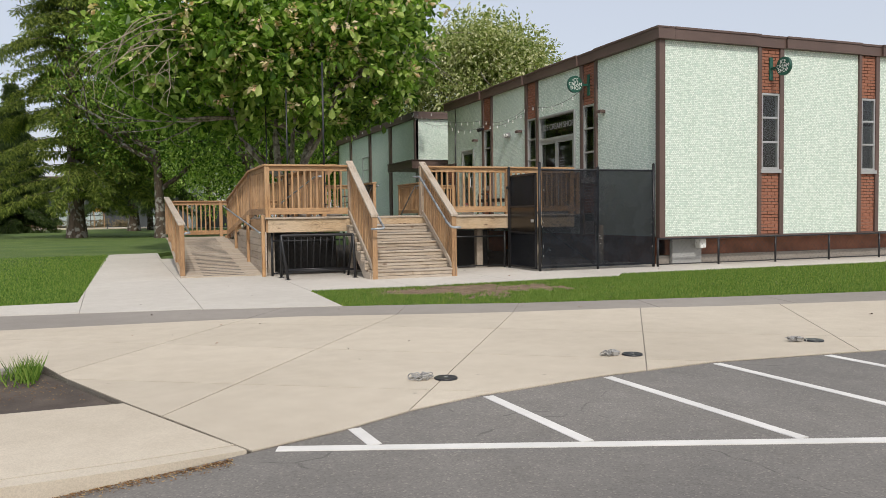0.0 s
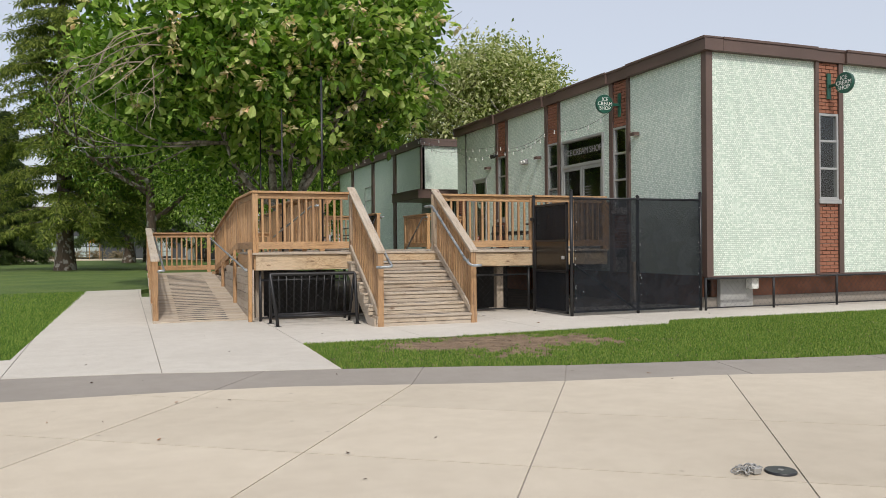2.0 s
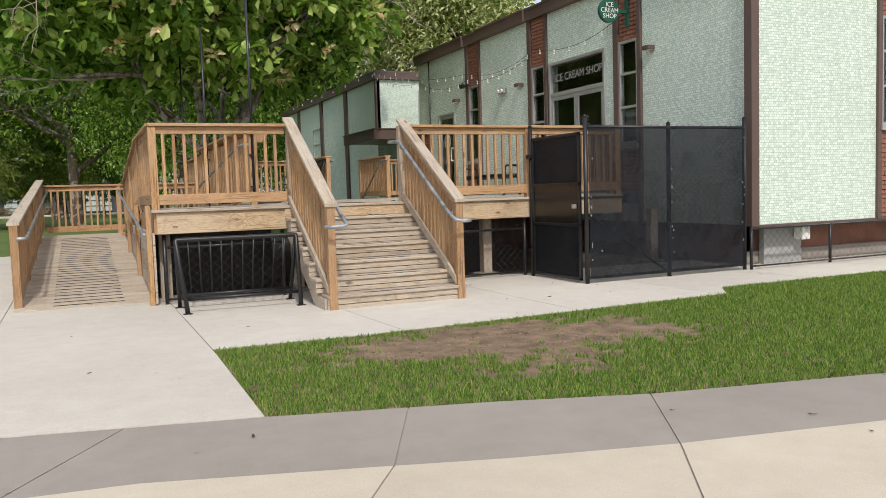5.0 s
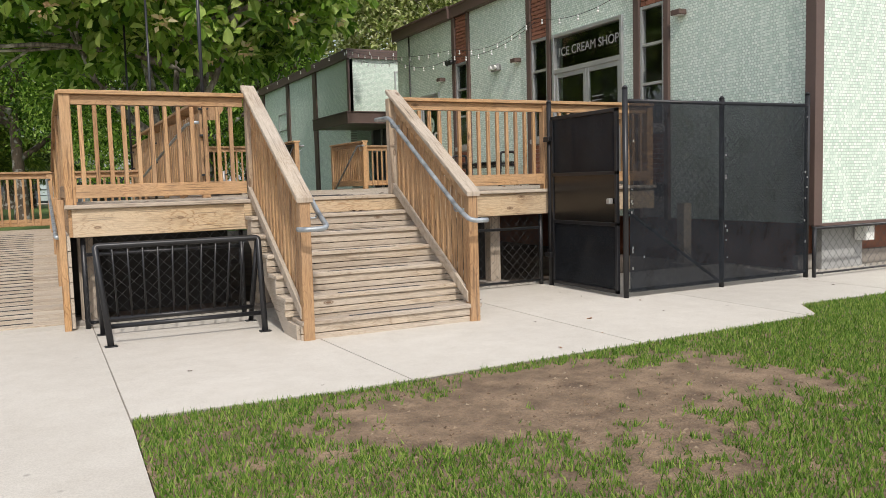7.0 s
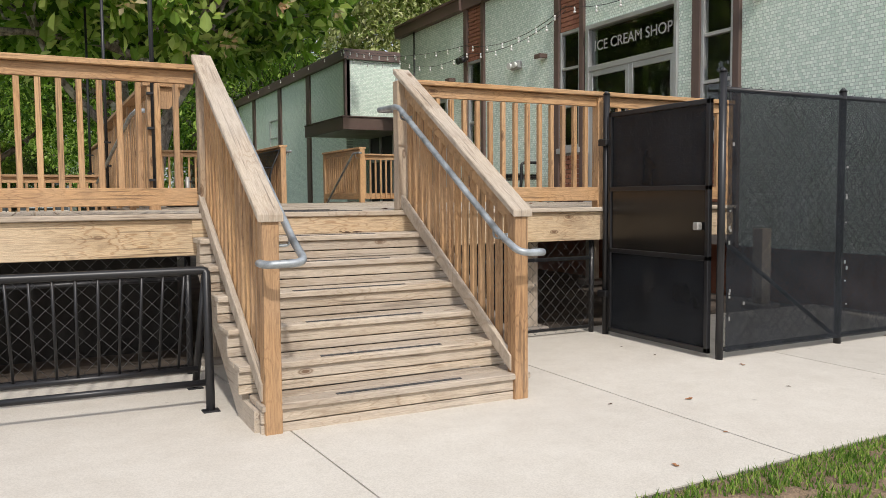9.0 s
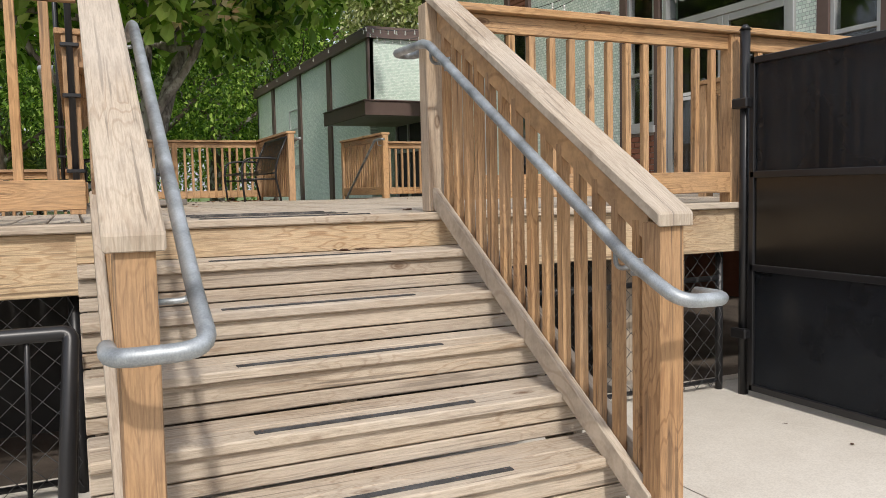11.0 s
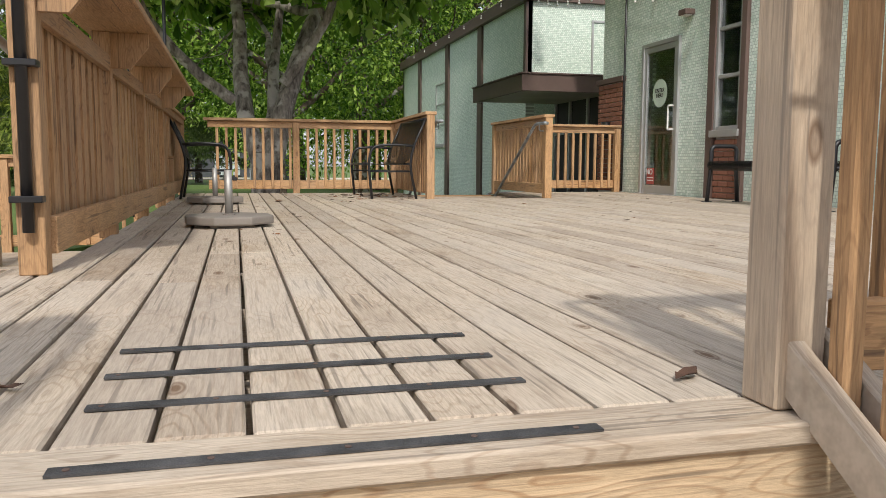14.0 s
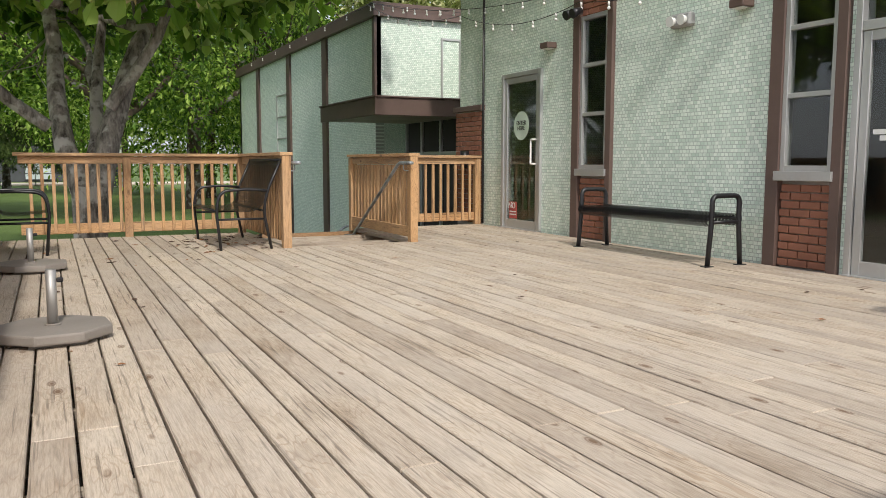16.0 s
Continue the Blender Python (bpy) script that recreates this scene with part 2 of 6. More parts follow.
def screen_cloth(name):
    """Black knitted privacy mesh with a fine open weave."""
    m, t, bs = nodes_of(name)
    bs.inputs["Base Color"].default_value = (0.012, 0.013, 0.015, 1)
    bs.inputs["Roughness"].default_value = 0.7
    bs.inputs["Specular IOR Level"].default_value = 0.15
    v = coords(t)
    n = noise_at(t, v, 3.0, 5.0)
    fine = noise_at(t, coords(t, (1, 1, 1)), 260.0, 1.0)
    dust = ramp_of(t, n, [(0.35, (0.008, 0.0095, 0.012)), (0.75, (0.019, 0.022, 0.027))])
    t.links.new(dust, bs.inputs["Base Color"])
    tr = t.nodes.new("ShaderNodeBsdfTransparent")
    mx = t.nodes.new("ShaderNodeMixShader")
    hole = ramp_of(t, fine, [(0.36, (0.36, 0.36, 0.36)), (0.50, (0.07, 0.07, 0.07))])
    t.links.new(hole, mx.inputs[0])
    t.links.new(bs.outputs[0], mx.inputs[1])
    t.links.new(tr.outputs[0], mx.inputs[2])
    t.links.new(mx.outputs[0], t.nodes["Material Output"].inputs[0])
    return m


MOS_X, MOS_Y = mosaic("mosaic_tiles_side", "x"), mosaic("mosaic_tiles_end", "y")
BROWN = plain("brown_painted_metal", (0.115, 0.075, 0.062), 0.5, 0, 0.2, 3, 0.05)
ALU = plain("grey_aluminium", (0.50, 0.50, 0.49), 0.38, 0.6, 0.1, 5, 0.02)
BLACK = plain("black_coated_steel", (0.014, 0.014, 0.016), 0.38, 0.0, 0.3, 8, 0.05)
GALV = plain("galvanised_pipe", (0.40, 0.43, 0.45), 0.5, 0.6, 0.5, 38, 0.05)
BRICK = plain("red_brick", (0.30, 0.125, 0.075), 0.85, 0, 0.3, 14, 0.5)
MORTAR = plain("mortar", (0.42, 0.38, 0.34), 0.95, 0, 0.15, 20, 0.4)
SLAB = concrete("pale_concrete", (0.65, 0.575, 0.46), (0.565, 0.495, 0.39))
SLAB_NEW = concrete("light_concrete", (0.66, 0.62, 0.55), (0.59, 0.55, 0.485))
SLAB_OLD = concrete("old_grey_concrete", (0.36, 0.325, 0.285), (0.30, 0.27, 0.235))
ASPHALT = asphalt("asphalt")
PAINT = plain("white_road_paint", (0.72, 0.70, 0.66), 0.7, 0, 0.12, 10, 0.2)
TURF, SOIL = turf("turf", False), turf("trodden_soil", True)
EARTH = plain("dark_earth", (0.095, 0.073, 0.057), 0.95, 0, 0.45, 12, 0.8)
GRASS = foliage("grass_blades", (0.05, 0.115, 0.015), (0.14, 0.245, 0.04), (0.32, 0.39, 0.10), 0.6, 0.25)
LEAF = foliage("broad_leaves", (0.035, 0.085, 0.014), (0.22, 0.36, 0.06), (0.62, 0.70, 0.27), 0.34, 0.42)
LEAF2 = foliage("bright_leaves", (0.025, 0.06, 0.012), (0.12, 0.22, 0.036), (0.42, 0.54, 0.12), 0.45, 0.4)
NEEDLE = foliage("conifer_sprays", (0.07, 0.105, 0.028), (0.17, 0.225, 0.05), (0.38, 0.42, 0.10), 0.6, 0.3)
NEEDLE2 = foliage("dark_conifer_sprays", (0.03, 0.055, 0.018), (0.065, 0.10, 0.03), (0.12, 0.165, 0.045), 0.6, 0.15)
BLOOM_T = foliage("blossoming_leaves", (0.14, 0.20, 0.05), (0.36, 0.39, 0.16), (0.72, 0.69, 0.47), 0.6, 0.3)
BLOOM = foliage("cream_petals", (0.75, 0.62, 0.42), (0.80, 0.68, 0.48), (0.78, 0.48, 0.32), 0.5, 0.3)
BARK = bark("mottled_bark", (0.05, 0.04, 0.033), (0.40, 0.35, 0.30), (0.55, 0.51, 0.45))
TWIG = plain("pale_twig", (0.30, 0.25, 0.19), 0.85, 0, 0.25, 9, 0.3)
BARK2 = bark("brown_bark", (0.05, 0.037, 0.028), (0.12, 0.085, 0.06))
GLASS = glass_pane("window_glass")
CLOTH = screen_cloth("privacy_screen")
# near-black: painted shade sheets under the deck, storefront and decal letters
DARK = plain("near_black", (0.03, 0.028, 0.026), 0.8)
INTERIOR = plain("interior_paint", (0.16, 0.15, 0.13), 0.8)
GRIT = plain("black_grit_strip", (0.06, 0.06, 0.062), 0.7, 0, 0.6, 60, 0.8)
SIGN_GREEN = plain("green_sign_face", (0.012, 0.09, 0.06), 0.45)
WHITE = plain("white_paint", (0.78, 0.78, 0.75), 0.5)
RESIN = plain("taupe_resin", (0.23, 0.205, 0.18), 0.7, 0, 0.12, 12, 0.2)
STEEL = plain("brushed_steel", (0.42, 0.41, 0.39), 0.55, 0.7, 0.1, 20, 0.03)
GREYPAINT = plain("charcoal_cladding", (0.055, 0.06, 0.066), 0.6)
RED = plain("red_vinyl", (0.40, 0.07, 0.06), 0.5)
PALE_GREEN = plain("pale_green_vinyl", (0.55, 0.66, 0.54), 0.5)
LITTER = plain("dry_leaf", (0.10, 0.05, 0.03), 0.8, 0, 0.5, 30, 0.4)
LITTER2 = plain("rusty_leaf", (0.34, 0.15, 0.06), 0.8, 0, 0.4, 30, 0.4)
WIRE = plain("dusty_black_wire", (0.09, 0.09, 0.093), 0.5, 0.0, 0.3, 8, 0.0)
BULB = plain("clear_bulb", (0.75, 0.75, 0.72), 0.15)


# ---- mesh helpers ----
def box(bm, x0, x1, y0, y1, z0, z1):
    vs = [bm.verts.new((x, y, z)) for z in (z0, z1) for x, y in ((x0, y0), (x1, y0), (x1, y1), (x0, y1))]
    for f in ((3, 2, 1, 0), (4, 5, 6, 7), (0, 1, 5, 4), (1, 2, 6, 5), (2, 3, 7, 6), (3, 0, 4, 7)):
        bm.faces.new([vs[i] for i in f])
    return bm


def bevelled(bm, w=0.004, seg=1):
    bmesh.ops.bevel(bm, geom=bm.edges[:], offset=w, segments=seg, affect="EDGES", profile=0.6)
    return bm


def B(x0, x1, y0, y1, z0, z1, w=0.004):
    bm = box(bmesh.new(), min(x0, x1), max(x0, x1), min(y0, y1), max(y0, y1), min(z0, z1), max(z0, z1))
    return bevelled(bm, w) if w else bm


def beam(p, q, w, h, bev=0.004, plumb=False):
    """A board from p to q (middle of its section), w wide sideways, h deep; plumb: its ends cut upright."""
    p, q = Vector(p), Vector(q)
    d = (q - p).normalized()
    side = d.cross(Vector((0, 0, 1)))
    side = side.normalized() if side.length > 1e-4 else Vector((1, 0, 0))
    up = Vector((0, 0, 1)) if plumb else side.cross(d)
    hh = h / max(1e-3, (d.xy.length if plumb else 1))
    bm = bmesh.new()
    vs = [bm.verts.new(c + side * sx * w / 2 + up * sz * hh / 2) for c in (p, q) for sx, sz in ((-1, -1), (1, -1), (1, 1), (-1, 1))]
    for f in ((0, 1, 2, 3), (7, 6, 5, 4), (4, 5, 1, 0), (5, 6, 2, 1), (6, 7, 3, 2), (7, 4, 0, 3)):
        bm.faces.new([vs[i] for i in f])
    bmesh.ops.recalc_face_normals(bm, faces=bm.faces[:])
    return bevelled(bm, bev) if bev else bm


def tube(bm, pts, r, n=10, caps=True, taper=None):
    """A round pipe through the points."""
    pts = [Vector(p) for p in pts]
    rings, prev = [], None
    for i, p in enumerate(pts):
        d = (pts[min(i + 1, len(pts) - 1)] - pts[max(i - 1, 0)]).normalized()
        if prev is None:
            u = d.orthogonal().normalized()
        else:
            u = (prev - d * prev.dot(d)).normalized()
        prev = u
        w = d.cross(u)
        rr = r if taper is None else taper[i]
        rings.append([bm.verts.new(p + (u * math.cos(a) + w * math.sin(a)) * rr) for a in (2 * math.pi * k / n for k in range(n))])
    for a, b in zip(rings, rings[1:]):
        for k in range(n):
            f = bm.faces.new((a[k], a[(k + 1) % n], b[(k + 1) % n], b[k]))
            f.smooth = True
    if caps:
        bm.faces.new(rings[0][::-1])
        bm.faces.new(rings[-1])
    return bm


def bend(pts, r=0.08, n=5):
    """The points with their corners rounded."""
    pts = [Vector(p) for p in pts]
    out = [pts[0]]
    for a, b, c in zip(pts, pts[1:], pts[2:]):
        k = min(r, (b - a).length * 0.49, (c - b).length * 0.49)
        s, e = b + (a - b).normalized() * k, b + (c - b).normalized() * k
        for i in range(n + 1):
            u = i / n
            out.append(s * (1 - u) ** 2 + b * 2 * u * (1 - u) + e * u * u)
    return out + [pts[-1]]


def disc(bm, c, r, h, n=24, r2=None):
    """An upright short cylinder or cone on its base centre."""
    r2 = r if r2 is None else r2
    return tube(bm, [c, (c[0], c[1], c[2] + h)], r, n, True, [r, r2])


def prism(bm, pts, z0, z1):
    lo = [bm.verts.new((x, y, z0)) for x, y in pts]
    hi = [bm.verts.new((x, y, z1)) for x, y in pts]
    n = len(pts)
    bm.faces.new(hi)
    bm.faces.new(lo[::-1])
    for i in range(n):
        bm.faces.new((lo[i], lo[(i + 1) % n], hi[(i + 1) % n], hi[i]))
    bmesh.ops.recalc_face_normals(bm, faces=bm.faces[:])
    return bm


def mesh_of(name, bm, material):
    me = bpy.data.meshes.new(name)
    bm.to_mesh(me)
    bm.free()
    me.materials.append(material)
    return me


def part(name, bm, material, parent=None, label=""):
    ob = new(name, bm if isinstance(bm, bpy.types.Mesh) else mesh_of(name, bm, material))
    ob.parent = parent
    if label:
        tagged(ob, label)
    return ob


def thing(name, label, category, at=(0, 0, 0), group="", kind=""):
    """An empty at the thing's base; its parts are built about that origin in world axes."""
    e = new(name)
    e.empty_display_size = 0.1
    e.location = at
    return tagged(e, label, category, group, kind)


def solo(name, bm, material, label, category, group="", kind=""):
    return tagged(part(name, bm, material), label, category, group, kind)


def clip(poly, p, q):
    """The part of a polygon on the left of the line from p to q."""
    out = []
    n = (-(q[1] - p[1]), q[0] - p[0])
    side = [(a[0] - p[0]) * n[0] + (a[1] - p[1]) * n[1] for a in poly]
    for i, a in enumerate(poly):
        j = (i + 1) % len(poly)
        if side[i] >= 0:
            out.append(a)
        if side[i] * side[j] < 0:
            u = side[i] / (side[i] - side[j])
            out.append((a[0] + (poly[j][0] - a[0]) * u, a[1] + (poly[j][1] - a[1]) * u))
    return out


def area(poly):
    return abs(sum(a[0] * b[1] - b[0] * a[1] for a, b in zip(poly, poly[1:] + poly[:1]))) / 2


def slabs(parent, poly, lines, material, z=0.0, gap=0.005, name="slab"):
    """Cuts an area along the joint lines into slabs of their own, with open joints between."""
    polys = [poly]
    for p, q in lines:
        d = Vector((q[0] - p[0], q[1] - p[1])).normalized()
        n = Vector((-d.y, d.x)) * gap
        nxt = []
        for g in polys:
            for a, b, s in ((p, q, 1), (q, p, -1)):
                c = clip(g, (a[0] + n.x * s, a[1] + n.y * s), (b[0] + n.x * s, b[1] + n.y * s))
                if len(c) > 2 and area(c) > 0.02:
                    nxt.append(c)
        polys = nxt
    for g in polys:
        part(name, prism(bmesh.new(), g, z - 0.09, z), material, parent)

# ---- ground ----
D = 1.168
bm = bmesh.new()
for a in ((-400, -200), (400, -200), (400, 700), (-400, 700)):
    bm.verts.new((*a, -0.14))
bm.faces.new(bm.verts[:])
solo("ground", bm, TURF, "wide mown green park lawn reaching the far trees", "lawn", kind="structure")

# asphalt: falls away from the flush edge towards the kerb of the planting island
EDGE = [(1.66, 6.39), (2.17, 6.59), (2.72, 6.88), (3.25, 7.07), (4.29, 7.27), (5.35, 7.37), (6.14, 7.30), (7.09, 7.21), (9.0, 6.85), (13.0, 5.9), (20.0, 3.5), (30.0, -1.0)]
bm = bmesh.new()
row_a, row_b = [], []
for x, y in [(-30, 6.1), (-6, 6.15), (-1.0, 6.2), (0.54, 6.24), (1.1, 6.29)] + EDGE:
    drop = -0.012 - 0.11 * min(1, max(0, (1.66 - x) / 1.6))
    row_a.append(bm.verts.new((x, y, drop)))
    row_b.append(bm.verts.new((x, y - 40, drop)))
for i in range(len(row_a) - 1):
    bm.faces.new((row_a[i], row_b[i], row_b[i + 1], row_a[i + 1]))
bmesh.ops.recalc_face_normals(bm, faces=bm.faces[:])
solo("road", bm, ASPHALT, "worn grey asphalt parking lot with white stall lines", "parking lot", kind="structure")

lines_thing = thing("parking_lines", "white painted stall lines on grey asphalt", "road marking", kind="structure")
def stripe(p, q, w):
    d = (Vector(q) - Vector(p)).normalized()
    n = Vector((-d.y, d.x)) * w / 2
    pts = [tuple(Vector(p) + n), tuple(Vector(p) - n), tuple(Vector(q) - n), tuple(Vector(q) + n)]
    part("stripe", prism(bmesh.new(), pts, -0.03, -0.008), PAINT, lines_thing)
stripe((1.79, 6.40), (9.0, 3.69), 0.085)
for p, q in (((2.26, 6.62), (2.28, 6.27)), ((3.28, 7.04), (3.33, 5.88)), ((4.33, 7.24), (4.40, 5.48)), ((5.39, 7.33), (5.46, 5.08)), ((6.45, 7.24), (6.53, 4.68)), ((7.5, 7.1), (7.6, 4.28))):
    stripe(p, q, 0.075)

BAND_HI = [(-9, 14.1), (-1, 13.45), (1.72, 13.01), (2.3, 12.82), (3.65, 12.49), (4.98, 12.09), (5.89, 11.76), (7.46, 11.41), (9.0, 11.10), (11.3, 10.7), (16, 10.2), (30, 9.6)]
BAND_LO = [(-9, 12.3), (-1, 12.0), (1.8, 11.82), (2.29, 11.77), (2.91, 11.69), (3.94, 11.36), (4.54, 11.16), (5.36, 10.94), (6.87, 10.64), (7.92, 10.31), (11.0, 9.7), (16, 9.2), (30, 8.6)]
plaza = thing("pavement_plaza", "pale broom-finished concrete plaza in large jointed slabs", "pavement", kind="structure")
poly = [(-9, 9.5), (0.41, 9.47), (0.61, 8.86), (1.06, 7.77), (1.40, 7.0)] + EDGE + [(30, 8.6)] + BAND_LO[::-1][1:]
JOINTS = [((0.62, 9.14), (2.31, 11.74)), ((1.5, 7.68), (4.03, 11.35)), ((2.89, 7.19), (5.72, 11.44)), ((4.78, 7.40), (7.49, 11.37)), ((6.85, 7.3), (9.25, 10.9)), ((9.2, 6.9), (11.2, 9.8)), ((12.5, 6.0), (14.0, 9.5)), ((17, 4.6), (18, 9)), ((-2.5, 9), (-1, 12)),
          ((1.08, 10.41), (4.71, 7.86)), ((1.82, 11.67), (5.73, 8.98)), ((0.69, 8.76), (2.62, 7.56))]
slabs(plaza, poly, JOINTS, SLAB)
part("joint_bed", prism(bmesh.new(), poly, -0.1, -0.007), SLAB_OLD, plaza)
band = thing("pavement_band", "older grey concrete strip curving along the lawn edge", "pavement", kind="structure")
slabs(band, BAND_HI + BAND_LO[::-1], [((2.31, 11.74), (2.9, 12.68)), ((4.03, 11.35), (4.49, 12.31)), ((5.36, 10.9), (5.89, 11.8)), ((7.2, 10.5), (7.47, 11.42)), ((9.0, 10.1), (9.3, 11.1)), ((12, 9), (12.5, 11)), ((-1.5, 12), (-1.3, 13.8)), ((17, 9), (17.5, 11))], SLAB_OLD)
walkway = thing("pavement_walkway", "light concrete walkway to the ramp and stairs", "pavement", kind="structure")
slabs(walkway, [(0.34, 14.66), (-9, 14.72), (-9, 14.105), (-1, 13.455), (1.72, 13.015), (2.3, 12.825), (3.65, 12.495), (3.69, 14.81), (5.0, 14.73), (9.5, 14.9), (9.86, 15.36), (30, 15.3), (30, 18.4), (3.5, 18.4), (3.5, 26.5), (1.8, 26.5), (1.8, 30.6), (0.26, 30.3)],
      [((1.92, 13.02), (1.85, 18.94)), ((3.69, 14.79), (3.68, 18.4)), ((5.43, 14.49), (5.26, 18)), ((0, 18.3), (3.6, 18.3)), ((0, 22.2), (3.6, 22.2)), ((0.4, 14.66), (0.45, 13)), ((7.4, 14), (7.4, 19)), ((9.4, 14), (9.4, 19)), ((11.4, 14), (11.4, 19)), ((13.4, 14), (13.4, 19)), ((15.6, 14), (15.6, 19))], SLAB_NEW, 0.004)
part("joint_bed", prism(bmesh.new(), [(0.34, 14.66), (-9, 14.72), (-9, 14.105), (-1, 13.455), (1.72, 13.015), (2.3, 12.825), (3.65, 12.495), (3.69, 14.81), (5.0, 14.73), (9.5, 14.9), (9.86, 15.36), (30, 15.3), (30, 18.4), (3.5, 18.4), (3.5, 26.5), (1.8, 26.5), (1.8, 30.6), (0.26, 30.3)], -0.1, -0.004), SLAB_OLD, walkway)
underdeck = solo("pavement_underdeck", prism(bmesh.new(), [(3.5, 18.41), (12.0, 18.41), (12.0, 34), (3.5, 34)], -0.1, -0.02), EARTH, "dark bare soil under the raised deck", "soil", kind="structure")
part("joint_bed", prism(bmesh.new(), BAND_HI + BAND_LO[::-1], -0.1, -0.007), SLAB_OLD, band)
island = thing("planting_island", "low concrete kerb island with dark bare soil bed", "planter", (0.4, 7.0, 0))
part("kerb", prism(bmesh.new(), [(x - 0.4, y - 7.0) for x, y in [(-9, 6.292), (0.54, 6.382), (1.08, 6.432), (1.585, 6.512), (1.375, 6.98), (1.035, 7.76), (-9, 7.8)]], -0.2, 0.004), SLAB, island)
part("kerb_edge", prism(bmesh.new(), [(x - 0.4, y - 7.0) for x, y in [(-9, 6.16), (0.54, 6.25), (1.1, 6.30), (1.635, 6.40), (1.59, 6.504), (1.08, 6.424), (0.54, 6.374), (-9, 6.284)]], -0.2, 0.003), SLAB, island, "concrete kerb edge with stained grey face")
part("soil", prism(bmesh.new(), [(x - 0.4, y - 7.0) for x, y in [(-9, 7.81), (1.01, 7.78), (0.57, 8.86), (0.38, 9.3), (-9, 9.4)]], -0.15, -0.02), EARTH, island, "dark bare soil bed")
solo("kerb_back", prism(bmesh.new(), [(-9, 9.41), (0.38, 9.31), (0.41, 9.46), (-9, 9.49)], -0.15, 0.003), SLAB_OLD, "narrow grey concrete edging beside soil bed", "kerb", kind="structure")

LAWN = [(3.66, 12.50), (4.98, 12.10), (5.89, 11.77), (7.46, 11.42), (9.0, 11.11), (11.3, 10.71), (16, 10.21), (30, 9.61), (30, 15.29), (9.88, 15.35), (9.5, 14.89), (5.0, 14.72), (3.70, 14.79)]
solo("lawn_plot", prism(bmesh.new(), LAWN, -0.1, -0.012), SOIL, "small lawn with trodden bare brown soil patches", "lawn", kind="structure")
solo("lawn_park", prism(bmesh.new(), [(-60, 14.73), (0.33, 14.67), (0.25, 30.32), (1.79, 30.62), (3.4, 34.05), (12.2, 34.05), (12.2, 80), (-60, 80)], -0.13, -0.012), TURF, "mown green park lawn beside the walkway", "lawn", kind="structure")


def inside(poly, x, y):
    ok = False
    for (ax, ay), (bx, by) in zip(poly, poly[1:] + poly[:1]):
        if (ay > y) != (by > y) and x < (bx - ax) * (y - ay) / (by - ay) + ax:
            ok = not ok
    return ok


def blades(name, label, spots, h0, h1, material, w=0.006):
    rng = np.random.default_rng(5)
    n = len(spots)
    a = rng.uniform(0, 2 * np.pi, n)
    h = rng.uniform(h0, h1, n)
    lean = rng.uniform(-0.6, 0.6, (n, 2)) * h[:, None]
    s = np.asarray(spots)
    z0 = np.full(n, -0.014)
    dx, dy = np.cos(a) * w, np.sin(a) * w
    v = np.zeros((n, 3, 3))
    v[:, 0] = np.stack([s[:, 0] - dx, s[:, 1] - dy, z0], 1)
    v[:, 1] = np.stack([s[:, 0] + dx, s[:, 1] + dy, z0], 1)
    v[:, 2] = np.stack([s[:, 0] + lean[:, 0], s[:, 1] + lean[:, 1], z0 + h], 1)
    me = bpy.data.meshes.new(name)
    me.from_pydata(v.reshape(-1, 3).tolist(), [], np.arange(n * 3).reshape(-1, 3).tolist())
    me.materials.append(material)
    return tagged(new(name, me), label, "grass", kind="stuff")


rng = np.random.default_rng(3)
spots = []
while len(spots) < 190000:
    x, y = rng.uniform(3.6, 17), rng.uniform(10, 15.4)
    if not inside(LAWN, x, y) or rng.random() > 1.25 - 0.06 * max(0, x - 3.6):
        continue
    bare = sum(k * math.exp(-(((x - cx) / wx) ** 2 + ((y - cy) / wy) ** 2)) for k, cx, cy, wx, wy in
               ((1.0, 5.8, 14.1, 1.5, 0.6), (0.55, 5.9, 13.2, 0.8, 0.6), (0.5, 7.2, 13.5, 0.9, 0.5)))
    clump = 0.5 + 0.45 * noise.noise((x * 1.7, y * 1.7, 0)) + 0.6 * noise.noise((x * 5, y * 5, 3)) + 0.55 * noise.noise((x * 17, y * 17, 5))
    if clump < bare * 1.12 + 0.06 + rng.uniform(-0.13, 0.13):
        continue
    spots.append((x, y))
crumbs = []
while len(crumbs) < 3600:
    x, y = rng.normal(5.7, 1.5), rng.normal(13.5, 0.8)
    if inside(LAWN, x, y):
        crumbs.append((x, y))
bm = bmesh.new()
vv, ff = [], []
for x, y in crumbs:
    r, a = 0.003 + 0.010 * rng.random() ** 4, rng.uniform(0, 6.28)
    k = len(vv)
    vv += [(x + r * math.cos(a + j * 2.1) * (2.2 if j == 0 else 1), y + r * math.sin(a + j * 2.1), -0.013) for j in range(3)] + [(x, y, -0.012 + r * 0.9)]
    ff += [(k, k + 1, k + 3), (k + 1, k + 2, k + 3), (k + 2, k, k + 3)]
me = bpy.data.meshes.new("soil_crumbs")
me.from_pydata(vv, [], ff)
me.materials.append(foliage("soil_crumb_mix", (0.09, 0.06, 0.04), (0.20, 0.14, 0.09), (0.34, 0.27, 0.19), 0.9, 0.0))
tagged(new("soil_crumbs", me), "small clods, stones and straw on bare soil", "soil", kind="stuff")
blades("grass_plot", "short green grass tufts thinning over bare soil", spots, 0.015, 0.05, GRASS, 0.005)
spots = []
